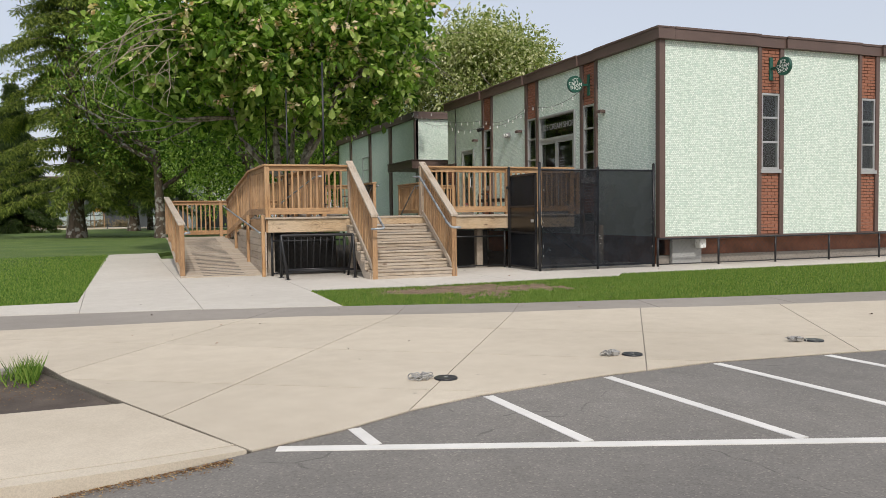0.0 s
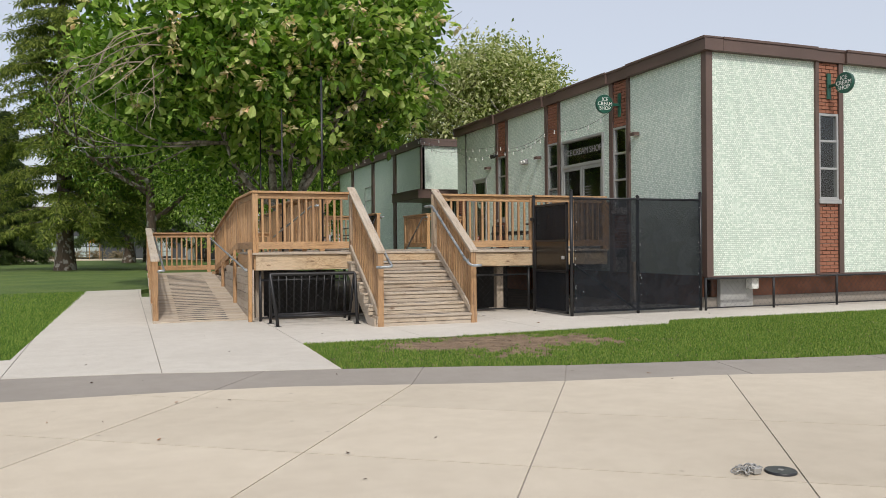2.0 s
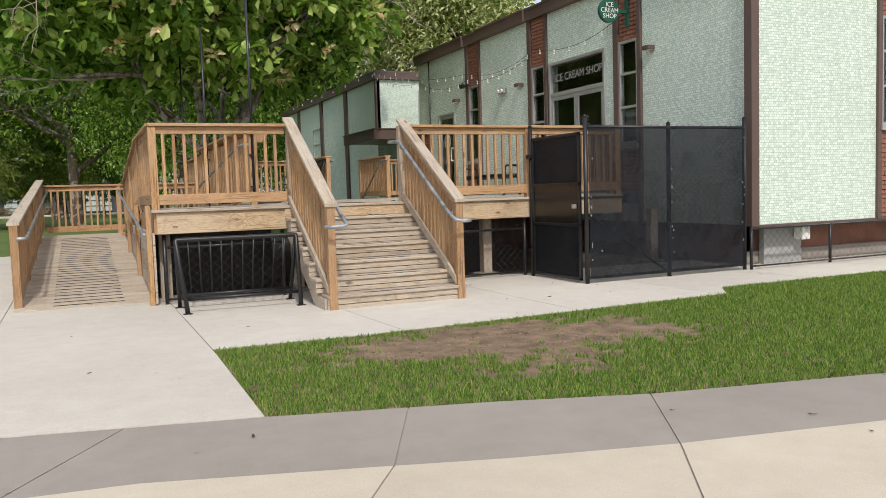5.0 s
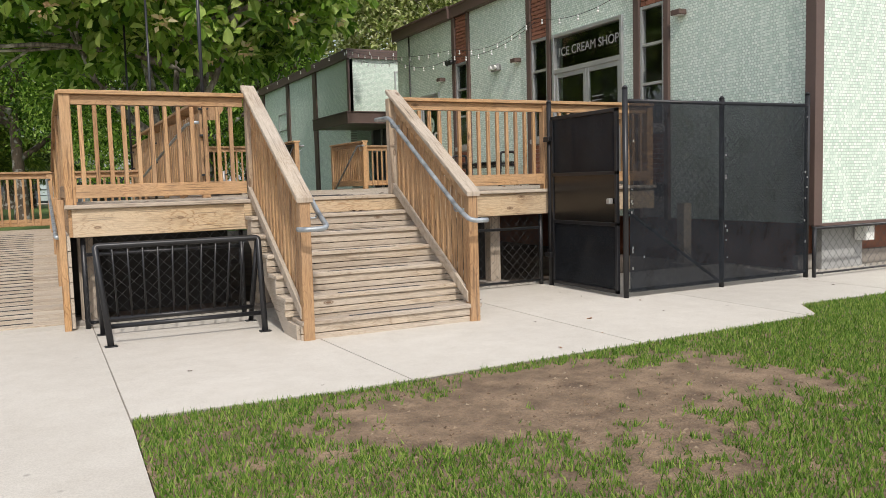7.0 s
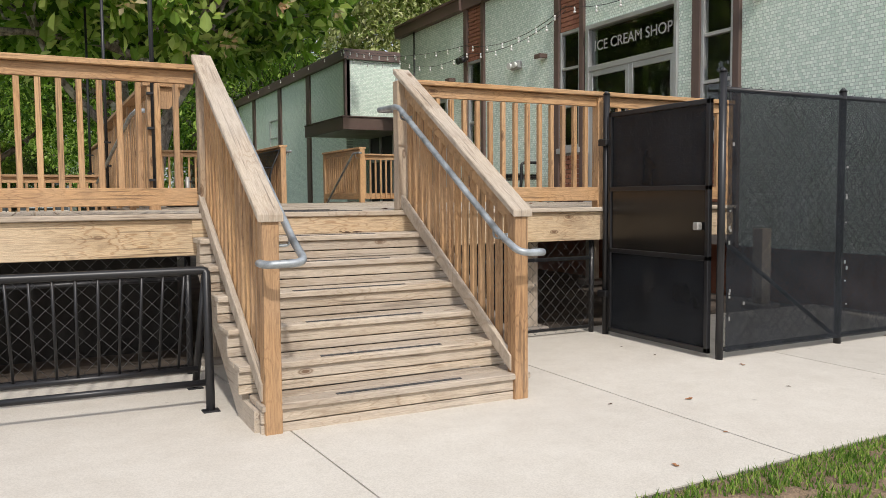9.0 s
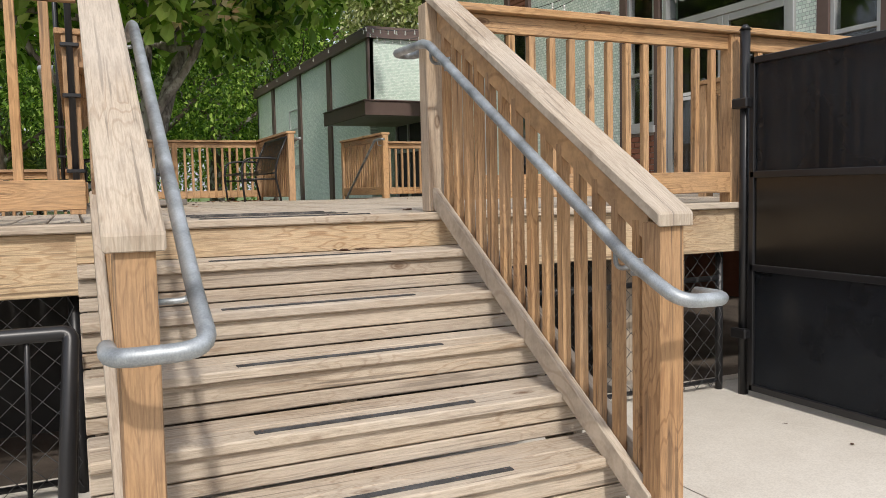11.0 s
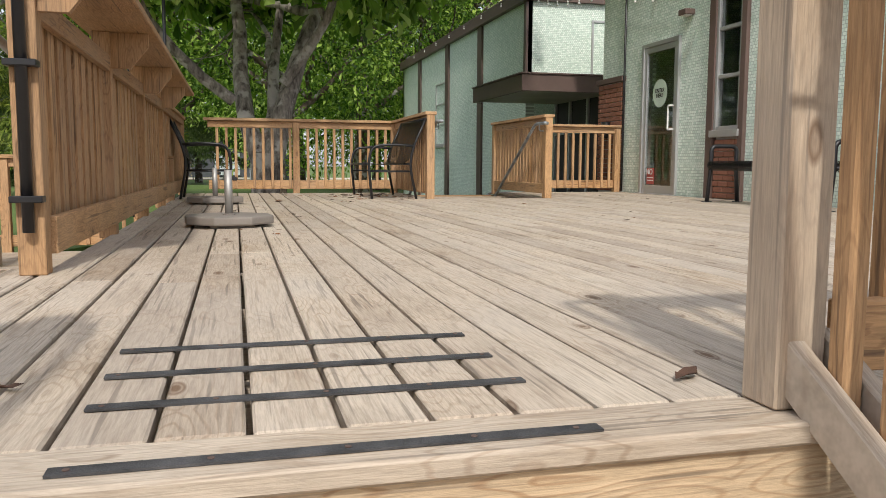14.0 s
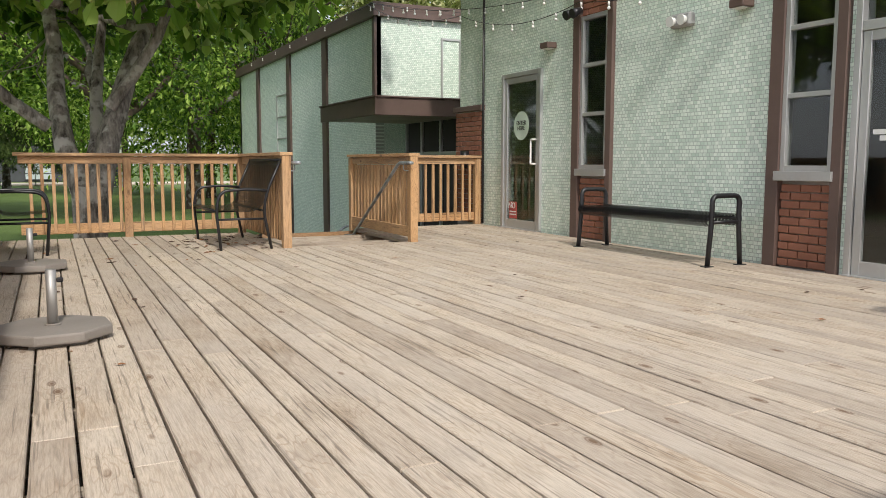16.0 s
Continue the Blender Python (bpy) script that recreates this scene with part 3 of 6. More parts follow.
while len(spots) < 60000:
    x, y = 0.33 - rng.exponential(2.2), rng.uniform(14.68, 30)
    if rng.random() < 14.0 / (y * y) * 12 and x > -12:
        spots.append((x, y))
blades("grass_park", "short mown green grass along the walkway", spots, 0.02, 0.06, GRASS, 0.008)

spots = [(0.40 + rng.normal(0, 0.10), 9.0 + rng.normal(0, 0.13)) for i in range(520)] + [(-0.5 + rng.normal(0, 0.2), 8.9 + rng.normal(0, 0.14)) for i in range(500)]
blades("grass_tuft", "coarse green grass tufts growing in dark soil bed", [q for q in spots if q[0] < 0.42], 0.05, 0.19, GRASS, 0.006)
# dry needles and leaf crumbs swept into the gutter and over the soil bed
rows = []
for i in range(1500):
    x = 1.55 - abs(rng.normal(0, 0.8))
    y = 6.25 + 0.10 * max(0, x - 0.54) - abs(rng.normal(0, 0.05)) - 0.01
    rows.append((x, y, -0.010 - 0.11 * min(1, max(0, (1.66 - x) / 1.6))))
for i in range(900):
    x, y = rng.normal(0.45, 0.35), rng.normal(8.7, 0.30)
    if 7.9 < y < 9.25 and x < 0.95 - (y - 7.8) * 0.42:
        rows.append((x, y, -0.018))
vv, ff = [], []
for x, y, z in rows:
    a, L, w = rng.uniform(0, 6.28), 0.006 + 0.022 * rng.random() ** 2, 0.0015 + 0.004 * rng.random()
    dx, dy = math.cos(a), math.sin(a)
    k = len(vv)
    vv += [(x, y, z), (x + dx * L * 0.5 - dy * w, y + dy * L * 0.5 + dx * w, z + 0.003), (x + dx * L, y + dy * L, z + 0.004 * rng.random()), (x + dx * L * 0.5 + dy * w, y + dy * L * 0.5 - dx * w, z + 0.001)]
    ff += [(k, k + 1, k + 2), (k, k + 2, k + 3)]
me = bpy.data.meshes.new("plant_debris")
me.from_pydata(vv, [], ff)
me.materials.append(foliage("dry_debris", (0.10, 0.05, 0.025), (0.26, 0.14, 0.06), (0.50, 0.38, 0.20), 0.9, 0.0))
tagged(new("plant_debris", me), "dry rust-brown needles and leaf crumbs along the kerb", "leaf litter", kind="stuff")

# ---- building ----
FX, EY, TOP, LOW = 11.80, 16.76, 4.92, 0.64
COLS_Y = [20.03, 23.10, 26.17]
ENDX = [(14.46, 15.20), (17.53, 18.20), (20.6, 21.3)]
hall = thing("wall_shop", "flat-roofed single storey hall clad in pale green mosaic tiles", "building", kind="structure")


def brick_panel(parent, axis, c, a0, a1, z0, z1, depth=0.035, seed=1):
    """Running-bond bricks on a wall plane at c; axis 'x' faces -x, 'y' faces -y."""
    bw, bh, j = 0.20, 0.0635, 0.011
    meshes = {}
    row = 0
    z = z0
    while z < z1 - 0.02:
        h = min(bh, z1 - z)
        a = a0 - (0.105 if row % 2 else 0.0)
        while a < a1 - 0.01:
            s, e = max(a, a0), min(a + bw, a1)
            if e - s > 0.02:
                key = (round(e - s, 3), round(h, 3))
                if key not in meshes:
                    L, hh = e - s, h
                    b = bmesh.new()
                    if axis == "x":
                        box(b, -depth, 0.01, 0, L, 0, hh)
                    else:
                        box(b, 0, L, -depth, 0.01, 0, hh)
                    meshes[key] = mesh_of("brick", bevelled(b, 0.004), BRICK)
                o = part("brick", meshes[key], None, parent)
                o.location = (c, s, z) if axis == "x" else (s, c, z)
            a += bw + j
        z += bh + j
        row += 1


def window_unit(name, axis, c, a0, a1, z0, z1, label, bars=(0.36, 0.68), depth=0.06):
    """A tall aluminium sash with panes and a projecting sill in the wall plane at c."""
    w = thing(name, label, "window", (c, a0, z0) if axis == "x" else (a0, c, z0), kind="structure")
    L, H = a1 - a0, z1 - z0
    def bx(l0, l1, d0, d1, h0, h1, b=0.003):
        return B(d0, d1, l0, l1, h0, h1, b) if axis == "x" else B(l0, l1, d0, d1, h0, h1, b)
    f = 0.05
    fr = part("window_frame", bx(0, f, -0.03, depth, 0, H), ALU, w)
    part("window_frame", bx(L - f, L, -0.03, depth, 0, H), ALU, w)
    part("window_frame", bx(f, L - f, -0.028, depth, H - f, H), ALU, w)
    part("window_frame", bx(f, L - f, -0.028, depth, 0, f), ALU, w)
    for b in bars:
        part("glazing_bar", bx(f, L - f, -0.025, depth - 0.01, H * b - 0.022, H * b + 0.022), ALU, w)
    levels = [0.0, *bars, 1.0]
    for lo, hi in zip(levels, levels[1:]):
        p = part("pane", bx(f, L - f, 0.01, 0.016, H * lo + 0.022, H * hi - 0.022, 0), GLASS, w)
        p.visible_shadow = False
    part("window_sill", bx(-0.03, L + 0.03, -0.075, 0.0, -0.085, 0.0), ALU, w)
    return w


# tile-clad panels with thickness, between the brown pilasters
T = 0.2
ZC = D + 0.004
def wall_panel(axis, a0, a1, z0=LOW, z1=TOP, parent=hall):
    b = B(FX, FX + T, a0, a1, z0, z1, 0) if axis == "x" else B(a0, a1, EY, EY + T, z0, z1, 0)
    return part("panel", b, MOS_X if axis == "x" else MOS_Y, parent)

DOOR1, DOOR2 = (20.31, 22.26), (26.90, 27.93)
wall_panel("x", 16.86, 19.25)
wall_panel("x", 20.03, DOOR1[0])
wall_panel("x", DOOR1[0], DOOR1[1], 3.86)
wall_panel("x", DOOR1[0], DOOR1[1], LOW, D)
wall_panel("x", DOOR1[1], 22.32)
wall_panel("x", 23.10, 25.39)
wall_panel("x", 26.17, DOOR2[0])
wall_panel("x", DOOR2[0], DOOR2[1], 3.36)
wall_panel("x", DOOR2[0], DOOR2[1], LOW, D)
wall_panel("x", DOOR2[1], 29.30)
ends = [11.86, 14.46, 15.20, 17.53, 18.20, 20.6, 21.3, 34.0]
for a0, a1 in zip(ends[::2], ends[1::2]):
    wall_panel("y", a0, a1)
# brown pilasters, brick infill and the tall windows
for i, L in enumerate(COLS_Y):
    n0 = L - 0.78
    part("pilaster", B(FX - 0.05, FX + 0.1, n0, n0 + 0.10, LOW - 0.02, TOP), BROWN, hall)
    part("pilaster", B(FX - 0.05, FX + 0.1, L - 0.14, L, LOW - 0.02, TOP), BROWN, hall)
    part("infill", B(FX + 0.02, FX + 0.15, n0 + 0.1, L - 0.14, LOW, 2.0, 0), MORTAR, hall)
    part("infill", B(FX + 0.02, FX + 0.15, n0 + 0.1, L - 0.14, 3.88, TOP, 0), MORTAR, hall)
    window_unit("window_%d" % (i + 1), "x", FX, n0 + 0.10, L - 0.14, 2.03, 3.88, "tall narrow aluminium window in a brick strip")
part("pilaster", B(FX - 0.05, FX + 0.10, EY - 0.05, EY + 0.10, LOW - 0.02, TOP), BROWN, hall)
for i, (a, b) in enumerate(ENDX):
    part("pilaster", B(a, a + 0.09, EY - 0.05, EY + 0.1, LOW - 0.02, TOP), BROWN, hall)
    part("pilaster", B(b - 0.12, b, EY - 0.05, EY + 0.1, LOW - 0.02, TOP), BROWN, hall)
    part("infill", B(a + 0.09, b - 0.12, EY + 0.02, EY + 0.15, LOW, 2.05, 0), MORTAR, hall)
    part("infill", B(a + 0.09, b - 0.12, EY + 0.02, EY + 0.15, 3.87, TOP, 0), MORTAR, hall)
    window_unit("window_%d" % (i + 4), "y", EY, a + 0.09, b - 0.12, 2.13, 3.87, "tall narrow aluminium window in a brick strip")
# roof edge: proud over the panels, set back over the pilasters
def fascia(axis, a0, a1, out):
    for z0, z1, o in ((TOP - 0.02, TOP + 0.22, out), (TOP + 0.2, TOP + 0.25, out + 0.02)):
        b = B(FX - o, FX + 0.3, a0, a1, z0, z1) if axis == "x" else B(a0, a1, EY - o, EY + 0.3, z0, z1)
        part("fascia", b, BROWN, hall)
prev = EY - 0.13
for L in COLS_Y + [29.36]:
    fascia("x", prev, min(L - 0.80, 29.34) if L < 29 else 29.34, 0.13)
    if L < 29:
        fascia("x", L - 0.798, L + 0.018, 0.075)
    prev = L + 0.02
prev = FX + 0.302
for a, b in ENDX:
    fascia("y", prev, a - 0.02, 0.13)
    fascia("y", a - 0.018, b + 0.018, 0.075)
    prev = b + 0.02
fascia("y", prev, 34.0, 0.13)
solo("roof_shop", B(FX + 0.2, 34, EY + 0.2, 29.3, TOP + 0.02, TOP + 0.12, 0), BROWN, "flat dark roof deck of the hall", "roof", kind="structure")
solo("wall_back", B(33.8, 34.0, EY + 0.2, 29.3, 0, TOP, 0), MOS_X, "plain rear wall of the hall", "wall", kind="structure")
solo("wall_north", B(FX + 0.205, 34, 29.1, 29.3, 0, TOP, 0), MOS_Y, "pale green tiled end wall of the hall", "wall", kind="structure")
solo("floor_shop", B(FX + 0.02, 33.9, EY + 0.02, 29.2, D - 0.2, D - 0.02, 0), INTERIOR, "dark interior floor of the shop", "floor", kind="structure")
solo("wall_inside", B(15.5, 15.6, EY + 0.2, 29.1, D - 0.02, TOP, 0), INTERIOR, "plain dim partition inside the shop", "wall", kind="structure")
# brick skirt under the tiled wall, with the floor slab above it
skirt = thing("wall_skirt", "recessed red brick foundation wall under the hall", "wall", kind="structure")
part("mass", B(12.12, 34, EY + 0.5, EY + 0.7, -0.1, LOW + 0.1, 0), BRICK, skirt)
part("mass", B(FX + 0.3, FX + 0.5, EY + 0.5, 29.1, -0.1, D, 0), BRICK, skirt)
part("footing", B(12.05, 34, EY + 0.42, EY + 0.5, -0.1, 0.2), SLAB_OLD, skirt)
part("soffit", B(FX + 0.02, 34, EY + 0.02, EY + 0.7, LOW + 0.002, LOW + 0.08, 0), BROWN, skirt)
part("trim", B(FX - 0.02, 34, EY - 0.03, EY + 0.02, LOW - 0.05, LOW), BROWN, skirt)
solo("crawl_panel", B(12.35, 13.15, EY + 0.30, EY + 0.40, -0.02, 0.6), plain("grey_board", (0.36, 0.36, 0.35), 0.7), "pale grey access board under the hall wall", "panel")
solo("utility_box", B(12.95, 13.12, EY + 0.1, EY + 0.28, 0.36, 0.63, 0.01), WHITE, "small white utility box under the hall wall", "utility box")


def glass_door(name, y0, y1, z1, leaves, transom, label):
    """Aluminium framed glazed entrance in the long wall, standing on the deck."""
    d = thing(name, label, "door", (FX, y0, D), kind="structure")
    L, H, f = y1 - y0, z1 - D, 0.06
    top = (transom - D) if transom else H
    for a0, a1, h0, h1 in ((0, f, 0, H), (L - f, L, 0, H), (f, L - f, H - f, H)):
        part("door_frame", B(-0.04, 0.12, a0, a1, h0, h1), ALU, d)
    if transom:
        part("transom_bar", B(-0.035, 0.11, f, L - f, top - 0.04, top + 0.04), ALU, d)
        p = part("pane", B(0.03, 0.038, f, L - f, top + 0.04, H - f, 0), GLASS, d)
        p.visible_shadow = False
    w = (L - 2 * f) / leaves
    for i in range(leaves):
        a0, a1 = f + i * w + 0.004, f + (i + 1) * w - 0.004
        h1 = top - (0.042 if transom else f + 0.004)
        leaf = part("door_leaf", B(-0.02, 0.025, a0, a0 + 0.075, 0.01, h1), ALU, d)
        part("stile", B(-0.02, 0.025, a1 - 0.075, a1, 0.01, h1), ALU, leaf)
        part("rail", B(-0.019, 0.024, a0 + 0.075, a1 - 0.075, h1 - 0.08, h1), ALU, leaf)
        part("rail", B(-0.019, 0.024, a0 + 0.075, a1 - 0.075, 0.01, 0.13), ALU, leaf)
        p = part("pane", B(-0.002, 0.006, a0 + 0.075, a1 - 0.075, 0.13, h1 - 0.08, 0), GLASS, leaf)
        p.visible_shadow = False
        hy = a0 + 0.055 if (leaves == 1 or i == 1) else a1 - 0.055
        inn = 0.10 if hy < (a0 + a1) / 2 else -0.10
        pts = bend([(-0.015, hy, 0.92), (-0.07, hy, 0.92), (-0.07, hy + inn * 0.6, 0.92), (-0.07, hy + inn * 0.6, 1.25), (-0.07, hy, 1.25), (-0.015, hy, 1.25)], 0.025)
        part("handle", tube(bmesh.new(), pts, 0.014, 8), WHITE, leaf, "white bent pull handle")
    part("threshold", B(-0.08, 0.1, 0, L, -0.001, 0.012, 0.002), ALU, d)
    return d


glass_door("door_1", DOOR1[0], DOOR1[1], 3.86, 2, 3.20, "double glazed aluminium shop doors below a lettered transom")
glass_door("door_2", DOOR2[0], DOOR2[1], 3.36, 1, None, "single glazed aluminium entrance door beside the deck")

# far wing beyond the entrance recess
WX, WY, WTOP = 12.22, 34.0, 5.22
wing = thing("wall_wing", "far wing of the hall in shaded green tile with brown pilasters", "building", kind="structure")
wcols = [34.06, 37.4, 40.8, 44.6]
part("panel", B(WX, WX + 0.2, 34.1, 47.7, -0.1, WTOP, 0), MOS_X, wing)
part("panel", B(WX, 14.6, WY, WY + 0.2, 3.3, WTOP, 0), MOS_Y, wing)
part("panel", B(WX, 30, 47.5, 47.7, -0.1, WTOP, 0), MOS_Y, wing)
for y in wcols:
    part("pilaster", B(WX - 0.06, WX + 0.1, y - 0.06, y + (0.08 if y < 35 else 0.30), -0.05 if y > 35 else 3.3, WTOP), BROWN, wing)
    if y > 35:
        part("infill", B(WX - 0.01, WX + 0.1, y + 0.302, y + 0.42, -0.05, WTOP), BRICK, wing)
part("fascia", B(WX - 0.12, WX + 0.3, 33.88, 47.8, WTOP - 0.02, WTOP + 0.27), BROWN, wing)
part("fascia", B(WX + 0.302, 15.5, 33.88, 34.3, WTOP - 0.02, WTOP + 0.27), BROWN, wing)
part("roof", B(WX + 0.3, 30, 34.3, 47.6, WTOP, WTOP + 0.1, 0), BROWN, wing)
part("upper_bay", B(14.6, 15.4, WY + 0.35, WY + 0.5, 3.3, WTOP, 0), MOS_Y, wing)
window_unit("window_7", "y", WY, 13.74, 14.24, 3.45, 4.85, "grey framed upper window of the wing", bars=())
window_unit("window_8", "x", WX, 41.2, 42.4, 2.2, 4.15, "white sash window with small panes in the wing", bars=(0.33, 0.66))
recess = thing("wall_entry", "dark glazed entrance recess between hall and wing", "building", kind="structure")
part("wall", B(14.4, 14.6, 29.3, 34.0, 0, 4.9, 0), MOS_X, recess)
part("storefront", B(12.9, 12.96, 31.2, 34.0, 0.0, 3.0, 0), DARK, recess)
part("mullion", B(12.85, 12.9, 31.2, 34.0, 2.25, 2.33), ALU, recess)
for y in (31.25, 32.2, 33.1, 33.9):
    part("mullion", B(12.84, 12.9, y - 0.03, y + 0.03, 0.0, 3.0), ALU, recess)
part("wall", B(12.9, 14.4, 31.0, 31.2, 0, 3.0, 0), BRICK, recess)
canopy = thing("canopy", "brown flat entrance canopy with pale soffit", "canopy", kind="structure")
part("fascia", B(10.92, 13.0, 30.8, 30.86, 2.93, 3.23), BROWN, canopy)
part("fascia", B(10.92, 10.98, 30.862, 33.9, 2.93, 3.23), BROWN, canopy)
part("soffit", B(10.98, 13.0, 30.86, 33.9, 2.95, 3.10, 0), plain("pale_soffit", (0.45, 0.42, 0.38), 0.7), canopy)
part("flashing", B(10.89, 13.0, 30.77, 33.9, 3.232, 3.262), BROWN, canopy)
pier = thing("brick_pier", "red brick pier with brown cap at the hall corner", "brick pier", kind="structure")
part("core", B(FX - 0.02, FX + 0.1, 28.52, 29.34, 0, 2.9, 0), MORTAR, pier)
part("cap", B(FX - 0.08, FX + 0.1, 28.48, 29.4, 2.9, 2.98), BROWN, pier)

# ---- deck ----
def board(name, x0, x1, y0, y1, z0, z1, material, parent, bev=0.004):
    return part(name, B(x0, x1, y0, y1, z0, z1, bev), material, parent)


deck = thing("deck", "raised weathered timber deck of long planks", "deck", kind="structure")
rng = random.Random(11)
TH, PW, GAPW = 0.038, 0.1343, 0.011
pitch = PW + GAPW
def planks(x0, x1, y0, y1):
    """Lengthwise planks with staggered butt joints."""
    x = x0
    while x < x1 - 0.02:
        w = min(PW, x1 - x)
        y = y0
        first = True
        while y < y1 - 0.05:
            L = rng.uniform(1.2, 4.2) if first else rng.uniform(3.0, 4.9)
            first = False
            e = y1 if y1 - (y + L) < 0.9 else y + L
            dz = rng.uniform(-0.0015, 0.0015)
            board("plank", x, x + w, y, e - 0.003, D - TH + dz, D + dz, G["y"], deck, 0.005)
            y = e
        x += pitch
planks(5.163, 8.2, 18.185, 28.55)
planks(9.66, 10.40, 18.185, 28.55)
planks(10.405, 11.74, 20.1, 28.55)
planks(8.225, 9.655, 18.185, 26.32)
planks(3.56, 5.17, 18.185, 20.35)
board("plank", 3.5, 5.20, 18.02, 18.18, D - TH, D, G["x"], deck, 0.006)
board("plank", 5.204, 6.86, 18.02, 18.18, D - TH, D, G["x"], deck, 0.006)
board("plank", 6.864, 10.43, 18.02, 18.18, D - TH, D, G["x"], deck, 0.006)
board("plank", 8.2, 9.68, 26.325, 26.45, D - TH, D, G["x"], deck, 0.006)
for x0, x1 in ((3.56, 5.19), (6.87, 9.3), (9.304, 10.42)):
    board("fascia_board", x0, x1, 18.06, 18.098, D - TH - 0.26, D - TH - 0.002, P["x"], deck)
board("fascia_board", 5.2, 11.74, 28.56, 28.6, D - 0.3, D - TH - 0.002, W["x"], deck)
board("fascia_board", 3.53, 3.565, 18.10, 20.4, D - TH - 0.26, D - TH - 0.002, W["y"], deck)
for i in range(12):
    y = 18.6 + i * 0.85
    board("joist", 5.2, 11.7 if y > 20 else 10.4, y, y + 0.04, D - TH - 0.24, D - TH - 0.002, G["x"], deck, 0)
for x in (3.6, 5.3, 8.18, 9.6, 11.3):
    for y in (18.45, 21.5, 25.0):
        board("support_post", x, x + 0.14, y, y + 0.14, -0.05, D - TH - 0.24, G["z"], deck)
        board("pier_block", x - 0.08, x + 0.22, y - 0.08, y + 0.22, -0.1, 0.05, SLAB_OLD, deck, 0.01)

PICKET = {}
def picket(parent, x, y, z0, z1, w=0.038):
    key = round(z1 - z0, 2), w
    if key not in PICKET:
        PICKET[key] = mesh_of("picket", bevelled(box(bmesh.new(), -w / 2, w / 2, -w / 2, w / 2, 0, key[0]), 0.003), W["z"])
    o = part("picket", PICKET[key], None, parent)
    o.location = (x, y, z0)
    return o


def guard(p, q, za, zb, posts, label, face=0, name="guard_rail", ends=True, height=1.045, pick=0.125, cap_over=0.05, wide=0.14, capm=None):
    """A timber guard from p to q over floor heights za and zb: posts at fractions, top rail, kick board, pickets and cap."""
    g = thing(name, label, "guard rail", group="timber guards of the deck")
    p, q = Vector((*p, za)), Vector((*q, zb))
    d = q - p
    ax = "x" if abs(d.x) > abs(d.y) else ("yz" if abs(d.z) > 0.05 else "y")
    u = d.normalized()
    flat = Vector((d.x, d.y, 0)).normalized()
    n = Vector((-flat.y, flat.x, 0)) * (0.045 * face)
    up = Vector((0, 0, 1))
    for f in posts:
        c = p + d * f
        part("post", B(c.x - 0.047, c.x + 0.047, c.y - 0.047, c.y + 0.047, c.z - 0.02, c.z + height - 0.038 - 0.002), W["z"], g)
    slope = abs(d.z) > 0.05
    part("cap", beam(p - flat * cap_over + up * (height - 0.019) - up * (d.z / max(0.01, d.xy.length)) * cap_over, q + flat * cap_over + up * (height - 0.019) + up * (d.z / max(0.01, d.xy.length)) * cap_over, wide, 0.038, 0.004, slope), capm or W[ax], g, "weathered cap board")
    off = Vector((-flat.y, flat.x, 0)) * 0.067 * (face or 1)
    part("top_rail", beam(p + up * (height - 0.085) + off * 0.0, q + up * (height - 0.085), 0.036, 0.089, 0.003, slope), W[ax], g)
    part("kick_board", beam(p + up * 0.12 + off * 0.35, q + up * 0.12 + off * 0.35, 0.036, 0.125, 0.003, slope), W[ax], g)
    m = max(1, round(d.xy.length / pick))
    pf = [p + d * f for f in posts]
    for i in range(1, m):
        c = p + d * (i / m)
        if any((c - o).xy.length < 0.075 for o in pf):
            continue
        picket(g, c.x, c.y, c.z + 0.07, c.z + height - 0.13)
    return g


PX, PXR = 5.24, 6.815
guard((3.56, 18.13), (PX - 0.07, 18.13), D, D, (0.0, ), "cedar guard with square pickets at the deck front", -1)
guard((PXR + 0.05, 18.13), (10.38, 18.13), D, D, (0.545, 1.0), "long cedar guard with square pickets at the deck front", -1)
guard((3.56, 18.2), (3.56, 20.4), D, D, (0.98, ), "cedar guard along the upper ramp landing", 1)
guard((5.5, 28.55), (8.12, 28.55), D, D, (0.46, 1.0), "cedar guard along the back of the deck", 1)
guard((8.14, 28.48), (8.14, 26.36), D, D, (1.0, ), "short cedar guard beside the back steps", 1)
guard((9.67, 28.48), (9.67, 26.40), D, D, (0.0, 1.0), "short cedar guard beside the back steps", -1)
guard((9.72, 28.55), (11.70, 28.55), D, D, (1.0, ), "cedar guard along the back of the deck", 1)

guard((10.38, 18.25), (10.38, 20.05), D, D, (1.0, ), "cedar guard at the side of the deck", 1)
guard((10.45, 20.08), (11.70, 20.08), D, D, (1.0, ), "cedar guard beside the shop doors", 1)
# ramp: lower run rises along the lawn, turns at the landing and comes back up to the deck
ramp = thing("ramp", "long switchback timber ramp with grip strips", "ramp", kind="structure")
RZ, RY0, RY1, RY2 = 0.62, 18.55, 25.05, 26.35
def sloped_boards(x0, x1, y0, z0, y1, z1, step):
    n = int((y1 - y0) / step)
    me = None
    for i in range(n):
        ya, yb = y0 + (y1 - y0) * i / n, y0 + (y1 - y0) * (i + 1) / n - 0.006
        za, zb = z0 + (z1 - z0) * (ya - y0) / (y1 - y0), z0 + (z1 - z0) * (yb - y0) / (y1 - y0)
        b = beam(((x0 + x1) / 2, ya, za - 0.019), ((x0 + x1) / 2, yb, zb - 0.019), x1 - x0, 0.038, 0.003)
        part("plank", b, G["x"], ramp)
sloped_boards(1.93, 3.50, RY0, 0.02, RY1, RZ, 0.145)
n = 32
